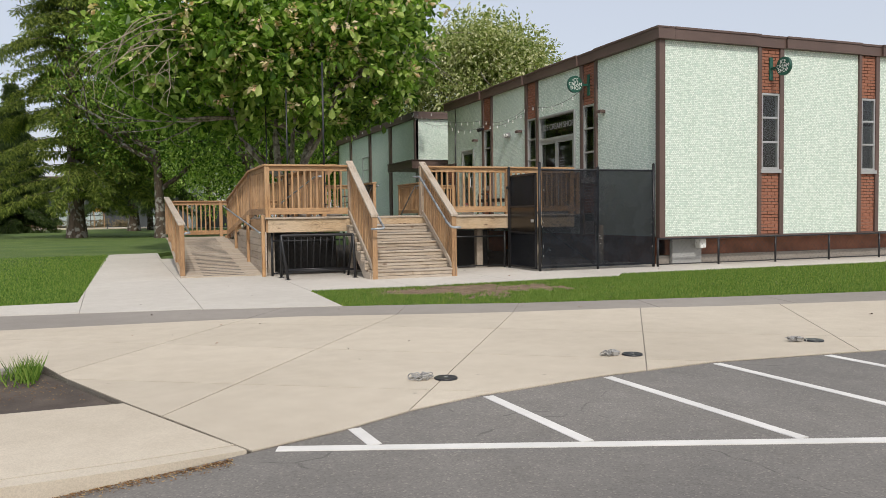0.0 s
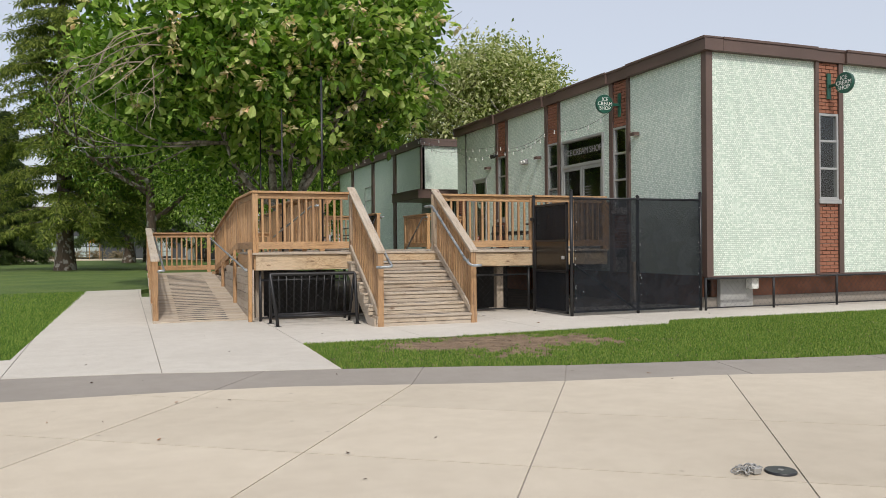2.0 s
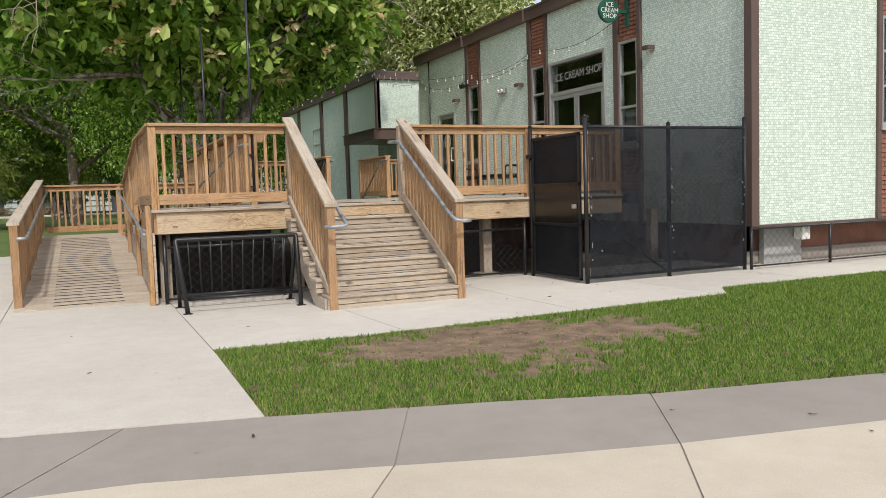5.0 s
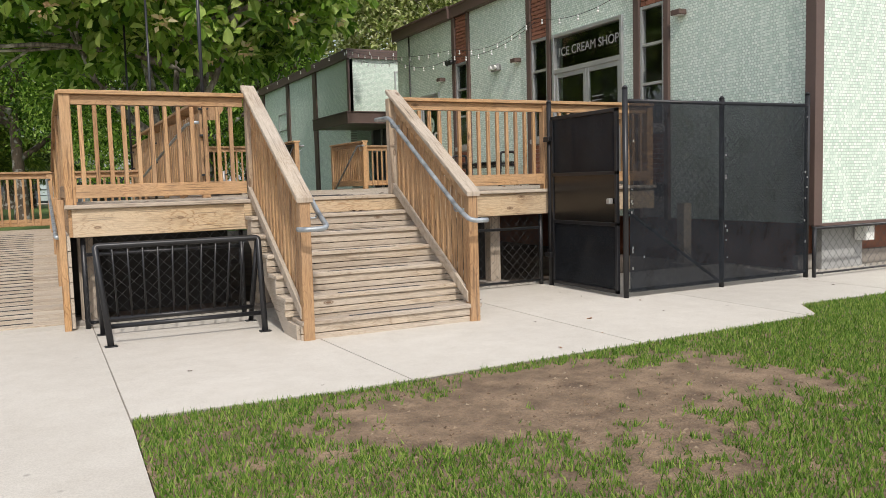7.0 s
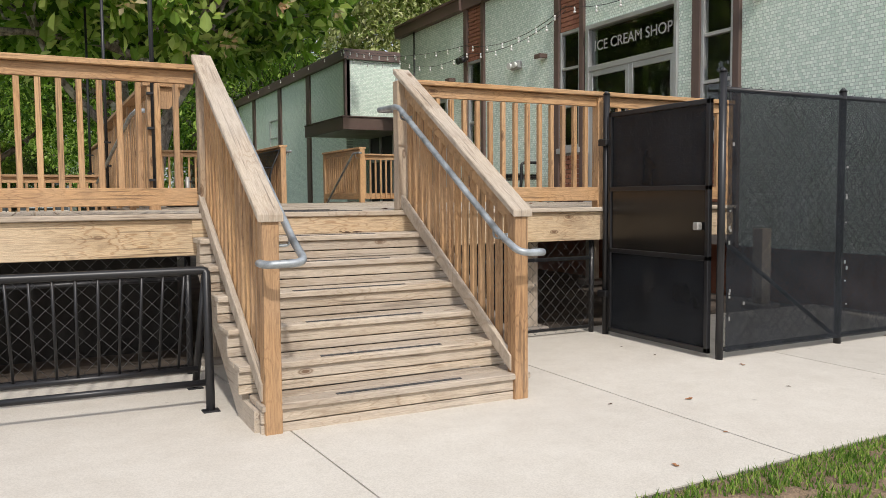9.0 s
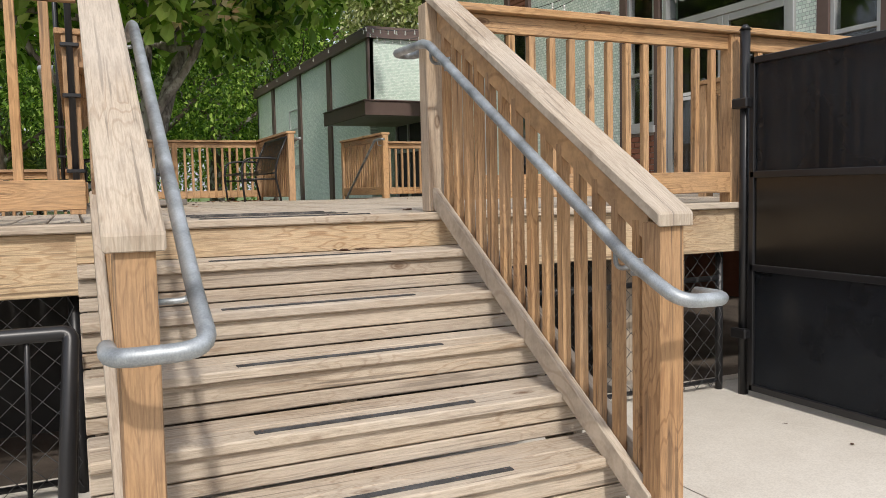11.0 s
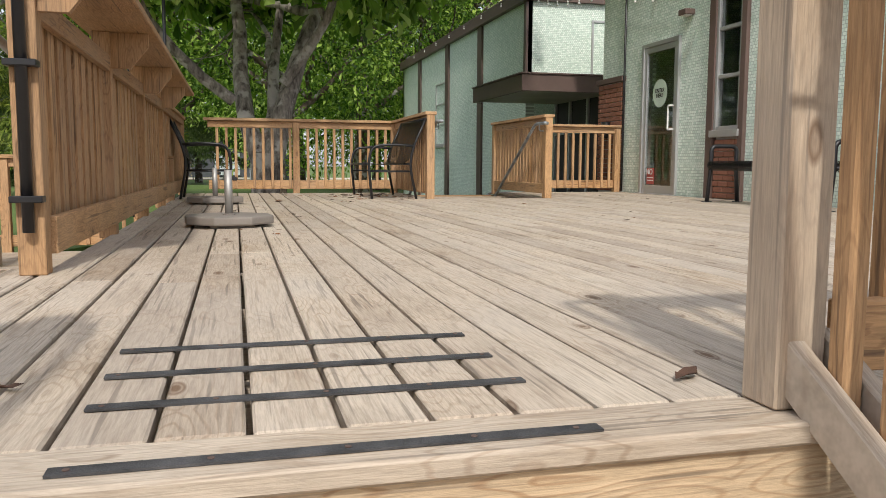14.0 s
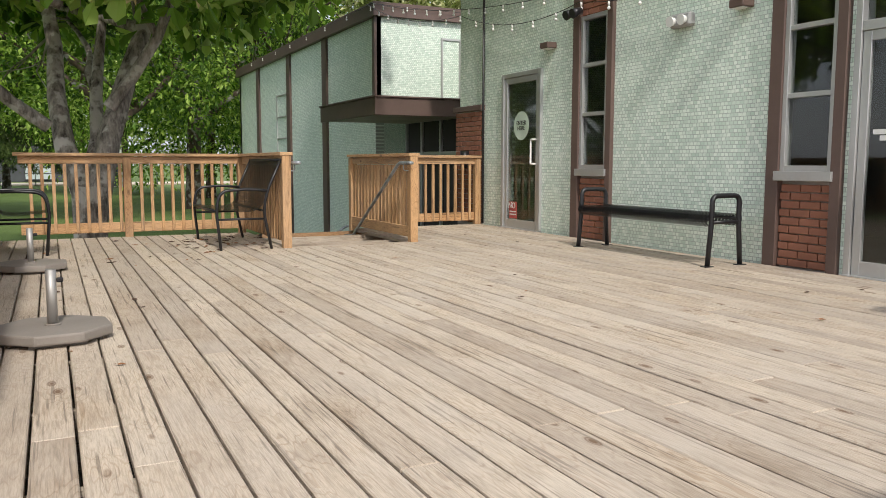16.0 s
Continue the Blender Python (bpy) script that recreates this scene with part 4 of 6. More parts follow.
for i in range(n):
    ya, yb = 20.36 + (RY1 - 20.36) * i / n, 20.36 + (RY1 - 20.36) * (i + 1) / n - 0.006
    f = lambda y: D + (RZ - D) * (y - 20.36) / (RY1 - 20.36)
    part("plank", beam((4.375, ya, f(ya) - 0.019), (4.375, yb, f(yb) - 0.019), 1.55, 0.038, 0.003), G["x"], ramp)
for i in range(9):
    y = RY1 + i * 0.1455
    board("plank", 1.93, 5.15, y, y + 0.139, RZ - 0.038, RZ, G["x"], ramp)
y = RY0 + 0.12
while y < RY1 - 0.1:
    z = 0.02 + (RZ - 0.02) * (y - RY0) / (RY1 - RY0)
    part("grip_strip", beam((2.36, y, z + 0.002), (3.17, y, z + 0.002), 0.03, 0.006, 0), GRIT, ramp)
    y += 0.205
# plank skirt under the upper run
for i in range(7):
    z = 0.02 + i * 0.145
    yend = 20.36 + (RY1 - 20.36) * min(1, max(0.0, (D - 0.06 - z - 0.14) / (D - RZ)))
    yend = max(18.2, min(RY1, yend)) if z + 0.14 < D - 0.06 else 20.3
    if z + 0.14 < D - 0.25 or i < 6:
        part("skirt_board", B(3.505, 3.535, 18.12, yend, z, z + 0.138, 0.003), G["y"], ramp)
for y in (18.16, 20.4, 22.7, 25.0):
    ztop = D if y < 20.5 else D + (RZ - D) * (y - 20.36) / (RY1 - 20.36)
    board("skirt_post", 3.44, 3.50, y - 0.045, y + 0.045, -0.02, ztop + 0.05, W["z"], ramp)
guard((3.56, 20.46), (3.56, RY1), D, RZ, (0.5, 1.0), "sloping cedar guard on the upper ramp run", 1, cap_over=0.0)
guard((1.98, RY0 + 0.2), (1.98, RY1 + 1.25), 0.03, RZ + 0.11, (0.0, 0.25, 0.5, 0.75, 1.0), "sloping cedar guard on the lower ramp run", -1, capm=G["yz"])
guard((2.05, RY2 + 0.04), (5.15, RY2 + 0.04), RZ, RZ, (0.46, 1.0), "cedar guard across the ramp landing", 1)
# counter-height screen with a leaning shelf between ramp and deck
bar = thing("bar_screen", "tall cedar board screen with a leaning shelf on brackets", "screen")
BY0, BY1, BH = 20.17, 26.3, 1.15
for y in (20.17, 21.93, 23.6, 25.25, 28.45):
    part("post", B(5.10, 5.195, y - 0.047, y + 0.047, D - 0.02 if y > 20.3 else D - 0.0, D + (BH if y < 26 else 1.0), 0.004), W["z"], bar)
y, k = 20.26, 0
while y < 28.4:
    if min(abs(y + 0.045 - py) for py in (20.17, 21.93, 23.6, 25.25, 28.45)) > 0.09:
        part("board", B(5.11 + 0.022 * (k % 2), 5.13 + 0.022 * (k % 2), y, y + 0.105, D + 0.08, D + (BH - 0.10 if y < BY1 else 0.98), 0.002), W["z"], bar)
    y += 0.088
    k += 1
part("top_rail", B(5.155, 5.193, 20.22, 28.4, D + 0.93, D + 1.02, 0.003), W["y"], bar)
part("kick_board", B(5.18, 5.216, 20.22, 28.4, D + 0.07, D + 0.21, 0.003), W["y"], bar)
part("shelf", B(5.06, 5.44, BY0 - 0.06, BY1, D + BH, D + BH + 0.038, 0.005), W["y"], bar, "broad cedar shelf board")
part("cap", B(5.08, 5.22, BY1 + 0.004, 28.45, D + 1.0, D + 1.038, 0.005), W["y"], bar)
for y in (20.17, 21.93, 23.6, 25.25):
    b = bmesh.new()
    pts = [(5.196, D + BH - 0.002), (5.40, D + BH - 0.002), (5.40, D + BH - 0.075), (5.30, D + BH - 0.20), (5.196, D + BH - 0.20)]
    for yy in (y - 0.019, y + 0.019):
        b.faces.new([b.verts.new((a, yy, c)) for a, c in pts])
    b.verts.ensure_lookup_table()
    for i in range(5):
        b.faces.new((b.verts[i], b.verts[(i + 1) % 5], b.verts[5 + (i + 1) % 5], b.verts[5 + i]))
    bmesh.ops.recalc_face_normals(b, faces=b.faces[:])
    part("bracket", b, W["z"], bar)

# ---- stairs ----
stairs = thing("stairs", "broad weathered timber stairs with grip strips", "stairs", kind="structure")
RISE, RUN, N0 = D / 7, 0.272, 16.39
SX0, SX1 = 5.29, 6.765
for k in range(1, 7):
    y, z = N0 + (k - 1) * RUN, k * RISE
    for a in (0, 1):
        board("tread", 5.175 if k < 2 else 5.12, 6.885 if k < 2 else 6.93, y + a * 0.1435, y + a * 0.1435 + 0.139, z - 0.038, z, G["x"], stairs, 0.006)
    part("grip_strip", B(5.615, 6.415, y + 0.045, y + 0.075, z, z + 0.004, 0), GRIT, stairs)
    for x in (5.64, 5.83, 6.02, 6.21, 6.39):
        part("screw", disc(bmesh.new(), (x, y + 0.06, z + 0.004), 0.005, 0.0015, 8), BROWN, stairs)
for k in range(1, 8):
    y, z = N0 + (k - 1) * RUN, k * RISE
    if k == 7:
        board("riser", 5.12, 6.93, y + 0.016, y + 0.045, z - RISE, z - 0.04, P["x"], stairs, 0.003)
    else:
        board("riser", 5.175 if k < 2 else 5.12, 6.885 if k < 2 else 6.93, y + 0.024, y + 0.055, z - 0.038 - 0.070, z - 0.039, G["x"], stairs, 0.004)
        board("riser", 5.175 if k < 2 else 5.12, 6.885 if k < 2 else 6.93, y + 0.026, y + 0.055, z - RISE, z - 0.038 - 0.077, G["x"], stairs, 0.004)
for x in (5.15, 6.02, 6.86):
    b = bmesh.new()
    pts = [(N0 + 0.075, 0.0)]
    for k in range(1, 7):
        pts += [(N0 + (k - 1) * RUN + 0.075, k * RISE - 0.04), (N0 + k * RUN + 0.075, k * RISE - 0.04)]
    pts += [(N0 + 6 * RUN + 0.075, D - 0.40), (N0 + 0.45, 0.0)]
    a = [b.verts.new((x, yy, zz)) for yy, zz in pts]
    c = [b.verts.new((x + 0.04, yy, zz)) for yy, zz in pts]
    b.faces.new(a)
    b.faces.new(c[::-1])
    for i in range(len(pts)):
        j = (i + 1) % len(pts)
        b.faces.new((a[i], c[i], c[j], a[j]))
    bmesh.ops.recalc_face_normals(b, faces=b.faces[:])
    part("stringer", b, G["y"], stairs)
for i, y in enumerate((18.06, 18.35, 18.555, 18.77)):
    part("grip_strip", B(5.62, 6.395 if i else 6.415, y - 0.0, y + 0.03, D + 0.001, D + 0.005, 0), GRIT, stairs)
    for x in (5.645, 5.83, 6.02, 6.21, 6.375):
        part("screw", disc(bmesh.new(), (x, y + 0.015, D + 0.005), 0.005, 0.0015, 8), BROWN, stairs)


def stair_guard(x, inner, label):
    g = thing("stair_guard", label, "guard rail", group="stair guards")
    y0, y1 = 16.435, 18.13
    s = RISE / RUN
    zt = lambda y: 1.16 + (y - 16.385) * s
    part("post", B(x - 0.047, x + 0.047, y0 - 0.047, y0 + 0.047, 0.0, zt(y0) - 0.03), W["z"], g)
    xt = x - 0.03 if x > 6 else x
    part("post", B(xt - 0.047, xt + 0.047, y1 - 0.047, y1 + 0.047, D + 0.002, zt(y1) - 0.03), POST, g, "half-weathered brown post")
    part("cap", beam((x, 16.37, zt(16.37) + 0.018), (x, 18.19, zt(18.19) + 0.018), 0.14, 0.04, 0.006, True), G["yz"], g, "greyed cap board")
    part("top_rail", beam((x - inner * 0.0, y0 + 0.05, zt(y0 + 0.05) - 0.07), (x, y1 - 0.05, zt(y1 - 0.05) - 0.07), 0.036, 0.11, 0.003, True), W["yz"], g)
    for o in (inner * 0.04, -inner * 0.04):
        part("bottom_rail", beam((x + o, y0 + 0.0, RISE + 0.06), (x + o, y1 - 0.02, RISE + 0.06 + (y1 - 0.02 - y0) * s), 0.036, 0.085, 0.004, True), G["yz"], g)
    n = 15
    for i in range(1, n):
        y = y0 + (y1 - y0) * i / n
        picket(g, x, y, RISE + 0.02 + (y - y0) * s, zt(y) - 0.09)
    h = thing("handrail", "galvanised pipe handrail with looped end beside stairs", "handrail", group="stair handrails")
    xi = x + inner * 0.135
    zh = lambda y: 0.985 + (y - 16.33) * s
    pts = [(x - inner * 0.07, 16.36, 0.935), (x - inner * 0.07, 16.22, 0.935), (xi, 16.20, 0.942), (xi, 16.42, zh(16.42)), (xi, 17.95, zh(17.95)), (xi, 18.36, zh(17.95) + 0.01), (x + inner * 0.03, 18.38, zh(17.95) + 0.01), (x + inner * 0.03, 18.26, zh(17.95) + 0.005)]
    part("pipe", tube(bmesh.new(), bend(pts, 0.075, 6), 0.0215, 12), GALV, h)
    for y in (16.5, 17.9):
        pp = bend([(x + inner * 0.05, y, zh(y) - 0.075), (xi, y, zh(y) - 0.075), (xi, y, zh(y) - 0.01)], 0.03)
        br = part("bracket", tube(bmesh.new(), pp, 0.008, 8), GALV, h)
        part("plate", B(min(x + inner * 0.047, x + inner * 0.055), max(x + inner * 0.047, x + inner * 0.055), y - 0.03, y + 0.03, zh(y) - 0.105, zh(y) - 0.045, 0.002), GALV, br)
    return g


stair_guard(PX, 1, "sloping cedar stair guard with grey cap board")
stair_guard(PXR, -1, "sloping cedar stair guard with grey cap board")

# ---- fences ----
def chain_link(parent, axis, c, a0, a1, z0, z1, pitch=0.055, r=0.0026, wave=0.012):
    """Diamond wire fabric as one mesh: upright zigzag wires that meet their neighbours."""
    bm = bmesh.new()
    n = max(2, int((a1 - a0) / pitch))
    m = max(2, int((z1 - z0) / pitch))
    st, hz = (a1 - a0) / n, (z1 - z0) / m
    for i in range(n + 1):
        pts = []
        for k in range(m + 1):
            a = a0 + i * st + (st / 2 if k % 2 else -st / 2) * (1 if i % 2 else -1) * 1.0
            a = min(max(a, a0), a1)
            d = c + (0.003 if i % 2 else -0.003)
            pts.append((d, a, z0 + k * hz) if axis == "x" else (a, d, z0 + k * hz))
        tube(bm, pts, r, 3, False)
    return tagged(part("wire_fabric", bm, WIRE, parent, "black diamond wire mesh"), "black diamond wire mesh", kind="stuff")


def pipe(parent, pts, r, name="rail", material=None, n=10):
    return part(name, tube(bmesh.new(), pts, r, n), material or BLACK, parent)


fence = thing("screen_fence", "black chain-link fence covered with torn privacy mesh", "fence")
for x in (8.80, 10.17, 11.56):
    pipe(fence, [(x, 16.67, 0.0), (x, 16.67, 2.20 if x != 10.17 else 2.12)], 0.030, "post")
    part("post_cap", disc(bmesh.new(), (x, 16.67, 2.20 if x != 10.17 else 2.12), 0.035, 0.03, 12, 0.012), BLACK, fence)
pipe(fence, [(8.8, 16.67, 2.07), (11.56, 16.67, 2.07)], 0.021)
pipe(fence, [(8.8, 16.67, 0.08), (11.56, 16.67, 0.08)], 0.017)
pipe(fence, [(8.8, 16.69, 0.95), (10.17, 16.69, 0.06)], 0.017, "brace")
chain_link(fence, "y", 16.70, 8.82, 11.54, 0.05, 2.11)
bm = bmesh.new()
nx, nz = 60, 16
vs = [[bm.verts.new((8.83 + (11.54 - 8.83) * i / nx, 16.640 + 0.006 * noise.noise((i * 0.4, k * 0.5, 1.0)), 0.06 + 2.0 * k / nz)) for i in range(nx + 1)] for k in range(nz + 1)]
for k in range(nz):
    for i in range(nx):
        bm.faces.new((vs[k][i], vs[k][i + 1], vs[k + 1][i + 1], vs[k + 1][i]))
part("privacy_mesh", bm, CLOTH, fence, "dusty black privacy mesh")
rng = random.Random(4)
for i in range(26):
    x = rng.choice((8.86, 10.2, 11.5, 9.0)) + rng.uniform(-0.02, 0.02)
    z = rng.uniform(0.15, 2.0)
    part("tie", B(x, x + 0.012, 16.628, 16.636, z, z + rng.uniform(0.01, 0.03), 0), STEEL, fence)

gate = thing("fence_gate", "black steel gate with mesh panels and solid middle plate", "gate")
pipe(gate, [(8.76, 18.0, 0.0), (8.76, 18.0, 2.18)], 0.030, "hinge_post")
part("post_cap", disc(bmesh.new(), (8.76, 18.0, 2.18), 0.035, 0.03, 12, 0.012), BLACK, gate)
for z in (0.06, 0.78, 1.33, 1.99):
    part("gate_rail", B(8.74, 8.78, 16.74, 17.94, z - 0.02, z + 0.02, 0.004), BLACK, gate)
for y in (16.74, 17.91):
    part("gate_stile", B(8.74, 8.78, y, y + 0.04, 0.04, 2.01, 0.004), BLACK, gate)
part("middle_plate", B(8.755, 8.765, 16.78, 17.91, 0.80, 1.31, 0), plain("black_plate", (0.012, 0.011, 0.010), 0.22, 0, 0.2, 3, 0.02), gate, "glossy black solid plate")
for z0, z1 in ((0.08, 0.76), (1.35, 1.97)):
    part("mesh_panel", B(8.758, 8.762, 16.78, 17.91, z0, z1, 0), CLOTH, gate)
part("latch", B(8.69, 8.74, 16.80, 16.86, 1.0, 1.06, 0.008), STEEL, gate, "round steel lock")
for z in (0.35, 1.72):
    part("hinge", B(8.70, 8.76, 17.93, 18.05, z, z + 0.06, 0.008), BLACK, gate)

def under_fence(x0, x1, label):
    f = thing("deck_fence", label, "fence", group="chain-link under the deck")
    y = 18.16
    for x in (x0, x1):
        pipe(f, [(x, y, -0.02), (x, y, 0.86)], 0.024, "post")
    pipe(f, [(x0, y, 0.70), (x1, y, 0.70)], 0.017)
    pipe(f, [(x0, y, 0.06), (x1, y, 0.06)], 0.014)
    chain_link(f, "y", y - 0.02, x0, x1, 0.03, 0.87)
    # near-black sheet added behind the mesh to stand in for under-deck shade
    solo("dark_backing", B(x0 - 0.1, x1 + 0.1, 19.3, 19.35, -0.05, D - 0.35, 0), DARK, "added near-black sheet standing in for shade under the deck", "skirting")
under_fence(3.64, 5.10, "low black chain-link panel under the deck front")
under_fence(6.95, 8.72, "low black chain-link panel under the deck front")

low = thing("low_fence", "low black chain-link fence below the hall wall", "fence")
x = 11.62
while x < 22:
    pipe(low, [(x, 16.60, -0.05), (x, 16.60, 0.62)], 0.024, "post")
    x += 1.62
pipe(low, [(11.6, 16.60, 0.60), (22, 16.60, 0.60)], 0.019)
pipe(low, [(11.6, 16.60, 0.05), (22, 16.60, 0.05)], 0.012)
chain_link(low, "y", 16.58, 11.6, 18.5, 0.03, 0.60, 0.06)

# bicycle rack leaning frame in front of the deck
rack = thing("bike_rack", "black tubular steel bicycle rack with upright bars", "bike rack", (4.4, 17.3, 0))
def rk(pts, r=0.024, name="tube"):
    return part(name, tube(bmesh.new(), bend([(x - 4.4, y - 17.3, z) for x, y, z in pts], 0.03, 4), r, 10), BLACK, rack)
rk([(3.76, 17.10, 0.0), (3.70, 17.45, 0.82), (5.09, 17.40, 0.82), (5.03, 17.04, 0.0)], 0.027, "frame")
rk([(3.74, 17.72, 0.0), (3.705, 17.50, 0.78)])
rk([(5.05, 17.68, 0.0), (5.09, 17.45, 0.78)])
rk([(3.75, 17.18, 0.16), (5.04, 17.13, 0.16)], 0.02, "rail")
rk([(3.75, 17.60, 0.16), (5.05, 17.56, 0.16)], 0.02, "rail")
for i in range(1, 11):
    u = i / 11
    rk([(3.745 + u * 1.3, 17.60 - 0.04 * u, 0.16), (3.71 + u * 1.37, 17.45 - 0.05 * u, 0.80)], 0.009, "bar")
for x, y in ((3.76, 17.1), (5.03, 17.04), (3.74, 17.72), (5.05, 17.68)):
    part("foot", B(x - 4.45, x - 4.35, y - 17.34, y - 17.26, 0.0, 0.012, 0.003), BLACK, rack)

# ---- deck furniture ----
def umbrella_base(x, y, turn, label):
    u = thing("umbrella_base", label, "umbrella base", (x, y, D), group="umbrella bases on the deck")
    b = bmesh.new()
    r = 0.30
    out = []
    for k in range(8):
        a = math.pi / 4 * k + math.pi / 8 + turn
        out.append((math.cos(a) * r * (1.0 if k % 2 else 1.0), math.sin(a) * r))
    prism(b, out, 0.02, 0.075)
    bevelled(b, 0.012, 2)
    part("slab", b, RESIN, u)
    for k in range(4):
        a = math.pi / 2 * k + turn
        b = prism(bmesh.new(), [(math.cos(a + s) * q, math.sin(a + s) * q) for s, q in ((-0.55, 0.262), (0.55, 0.262), (0.5, 0.12), (-0.5, 0.12))], 0.0, 0.022)
        part("foot", b, RESIN, u)
    part("pipe", tube(bmesh.new(), [(0, 0, 0.07), (0, 0, 0.37)], 0.026, 16), STEEL, u, "brushed steel socket pipe")
    part("collar", disc(bmesh.new(), (0, 0, 0.072), 0.04, 0.012, 16), RESIN, u)
    part("knob", B(0.026, 0.06, -0.012, 0.012, 0.30, 0.325, 0.005), BLACK, u)
umbrella_base(5.82, 22.42, 0.1, "taupe resin umbrella base with empty steel pipe")
umbrella_base(5.66, 25.45, 0.0, "taupe resin umbrella base with empty steel pipe")


def slat_chair(at, yaw, width, label, name="slat_bench", cat="bench"):
    """Black steel chair with a curved back of upright slats; local x is its width, it faces -y."""
    c = thing(name, label, cat, at)
    c.rotation_euler[2] = radians(yaw)
    w = width / 2
    for s in (-1, 1):
        part("back_leg", tube(bmesh.new(), bend([(s * w, 0.34, 0.0), (s * w, 0.26, 0.40), (s * w, 0.30, 0.62), (s * w, 0.46, 0.97)], 0.12), 0.016, 8), BLACK, c)
        part("arm", tube(bmesh.new(), bend([(s * w, -0.20, 0.0), (s * w, -0.24, 0.42), (s * w, -0.20, 0.63), (s * w, 0.10, 0.65), (s * w, 0.31, 0.63)], 0.10), 0.016, 8), BLACK, c)
        part("stretcher", tube(bmesh.new(), [(s * w, -0.225, 0.33), (s * w, 0.27, 0.33)], 0.012, 8), BLACK, c)
    part("front_rail", tube(bmesh.new(), [(-w, -0.24, 0.42), (w, -0.24, 0.42)], 0.014, 8), BLACK, c)
    part("back_rail", tube(bmesh.new(), [(-w, 0.46, 0.96), (w, 0.46, 0.96)], 0.016, 8), BLACK, c)
    part("mid_rail", tube(bmesh.new(), [(-w, 0.245, 0.42), (w, 0.245, 0.42)], 0.012, 8), BLACK, c)
    n = max(8, int(width / 0.031))
    path = bend([(0, -0.25, 0.40), (0, -0.22, 0.43), (0, 0.12, 0.40), (0, 0.25, 0.45), (0, 0.30, 0.62), (0, 0.45, 0.955)], 0.08, 3)
    b = bmesh.new()
    for s in (-0.012, 0.012):
        for p in path:
            b.verts.new((s, p.y, p.z))
    b.verts.ensure_lookup_table()
    k = len(path)
    for i in range(k - 1):
        b.faces.new((b.verts[i], b.verts[i + 1], b.verts[k + i + 1], b.verts[k + i]))
    ex = bmesh.ops.solidify(b, geom=b.faces[:], thickness=0.004)
    me = mesh_of("slat", b, BLACK)
    for i in range(n):
        o = part("slat", me, None, c)
        o.location = (-w + width * (i + 0.5) / n, 0, 0)
    return c
slat_chair((7.63, 27.08, D), 270, 1.45, "black steel slatted garden bench with curved arms")
slat_chair((5.58, 26.95, D), 90, 0.62, "black steel slatted armchair beside the board screen", "slat_chair", "chair")

wb = thing("wall_bench", "black strap-steel backless bench with looped ends", "bench", (11.32, 24.12, D))
for y in (-0.98, 0.98):
    for s in (-1,):
        pts = bend([(-0.20, y - 0.0, 0.0), (-0.165, y, 0.40), (-0.165, y, 0.64), (0.165, y, 0.64), (0.165, y, 0.40), (0.20, y, 0.0)], 0.07, 5)
        part("end_loop", tube(bmesh.new(), pts, 0.024, 10), BLACK, wb)
    part("cross_bar", tube(bmesh.new(), [(-0.17, y, 0.40), (0.17, y, 0.40)], 0.018, 8), BLACK, wb)
    for x in (-0.2, 0.2):
        part("foot", B(x - 0.05, x + 0.05, y - 0.035, y + 0.035, 0, 0.008, 0.002), BLACK, wb)
for x in (-0.17, 0.17):
    part("side_bar", tube(bmesh.new(), [(x, -0.98, 0.43), (x, 0.98, 0.43)], 0.016, 8), BLACK, wb)
b = bmesh.new()
prof = bend([(-0.16, 0, 0.36), (-0.225, 0, 0.40), (-0.205, 0, 0.475), (-0.10, 0, 0.462), (0.10, 0, 0.462), (0.205, 0, 0.475), (0.225, 0, 0.40), (0.16, 0, 0.36)], 0.05, 4)
for s in (-0.016, 0.016):
    for p in prof:
        b.verts.new((p.x, s, p.z))
b.verts.ensure_lookup_table()
k = len(prof)
for i in range(k - 1):
    b.faces.new((b.verts[i], b.verts[i + 1], b.verts[k + i + 1], b.verts[k + i]))
bmesh.ops.solidify(b, geom=b.faces[:], thickness=0.006)
me = mesh_of("strap", b, BLACK)
for i in range(46):
    o = part("strap", me, None, wb)
    o.location = (0, -0.955 + 1.91 * i / 45, 0)

# poles for lights beside the screen
for y, z0 in ((20.095, D + 0.0), (24.1, D - 0.2), (27.7, D - 0.2)):
    pl = thing("light_pole", "slim black steel pole strapped to a deck post", "pole", (5.147, y - 0.0, z0), group="string light poles")
    if y > 21:
        pl.location.x = 5.04
    part("tube", tube(bmesh.new(), [(0, 0, 0.16), (0, 0, 4.62 - z0)], 0.021, 10), BLACK, pl)
    part("ball_cap", disc(bmesh.new(), (0, 0, 4.62 - z0), 0.024, 0.02, 10, 0.01), BLACK, pl)
    for z in (0.28, 0.76, 1.08):
        part("strap", B(-0.055, 0.055, -0.028, 0.035, z - 0.012, z + 0.012, 0.003), BLACK, pl)

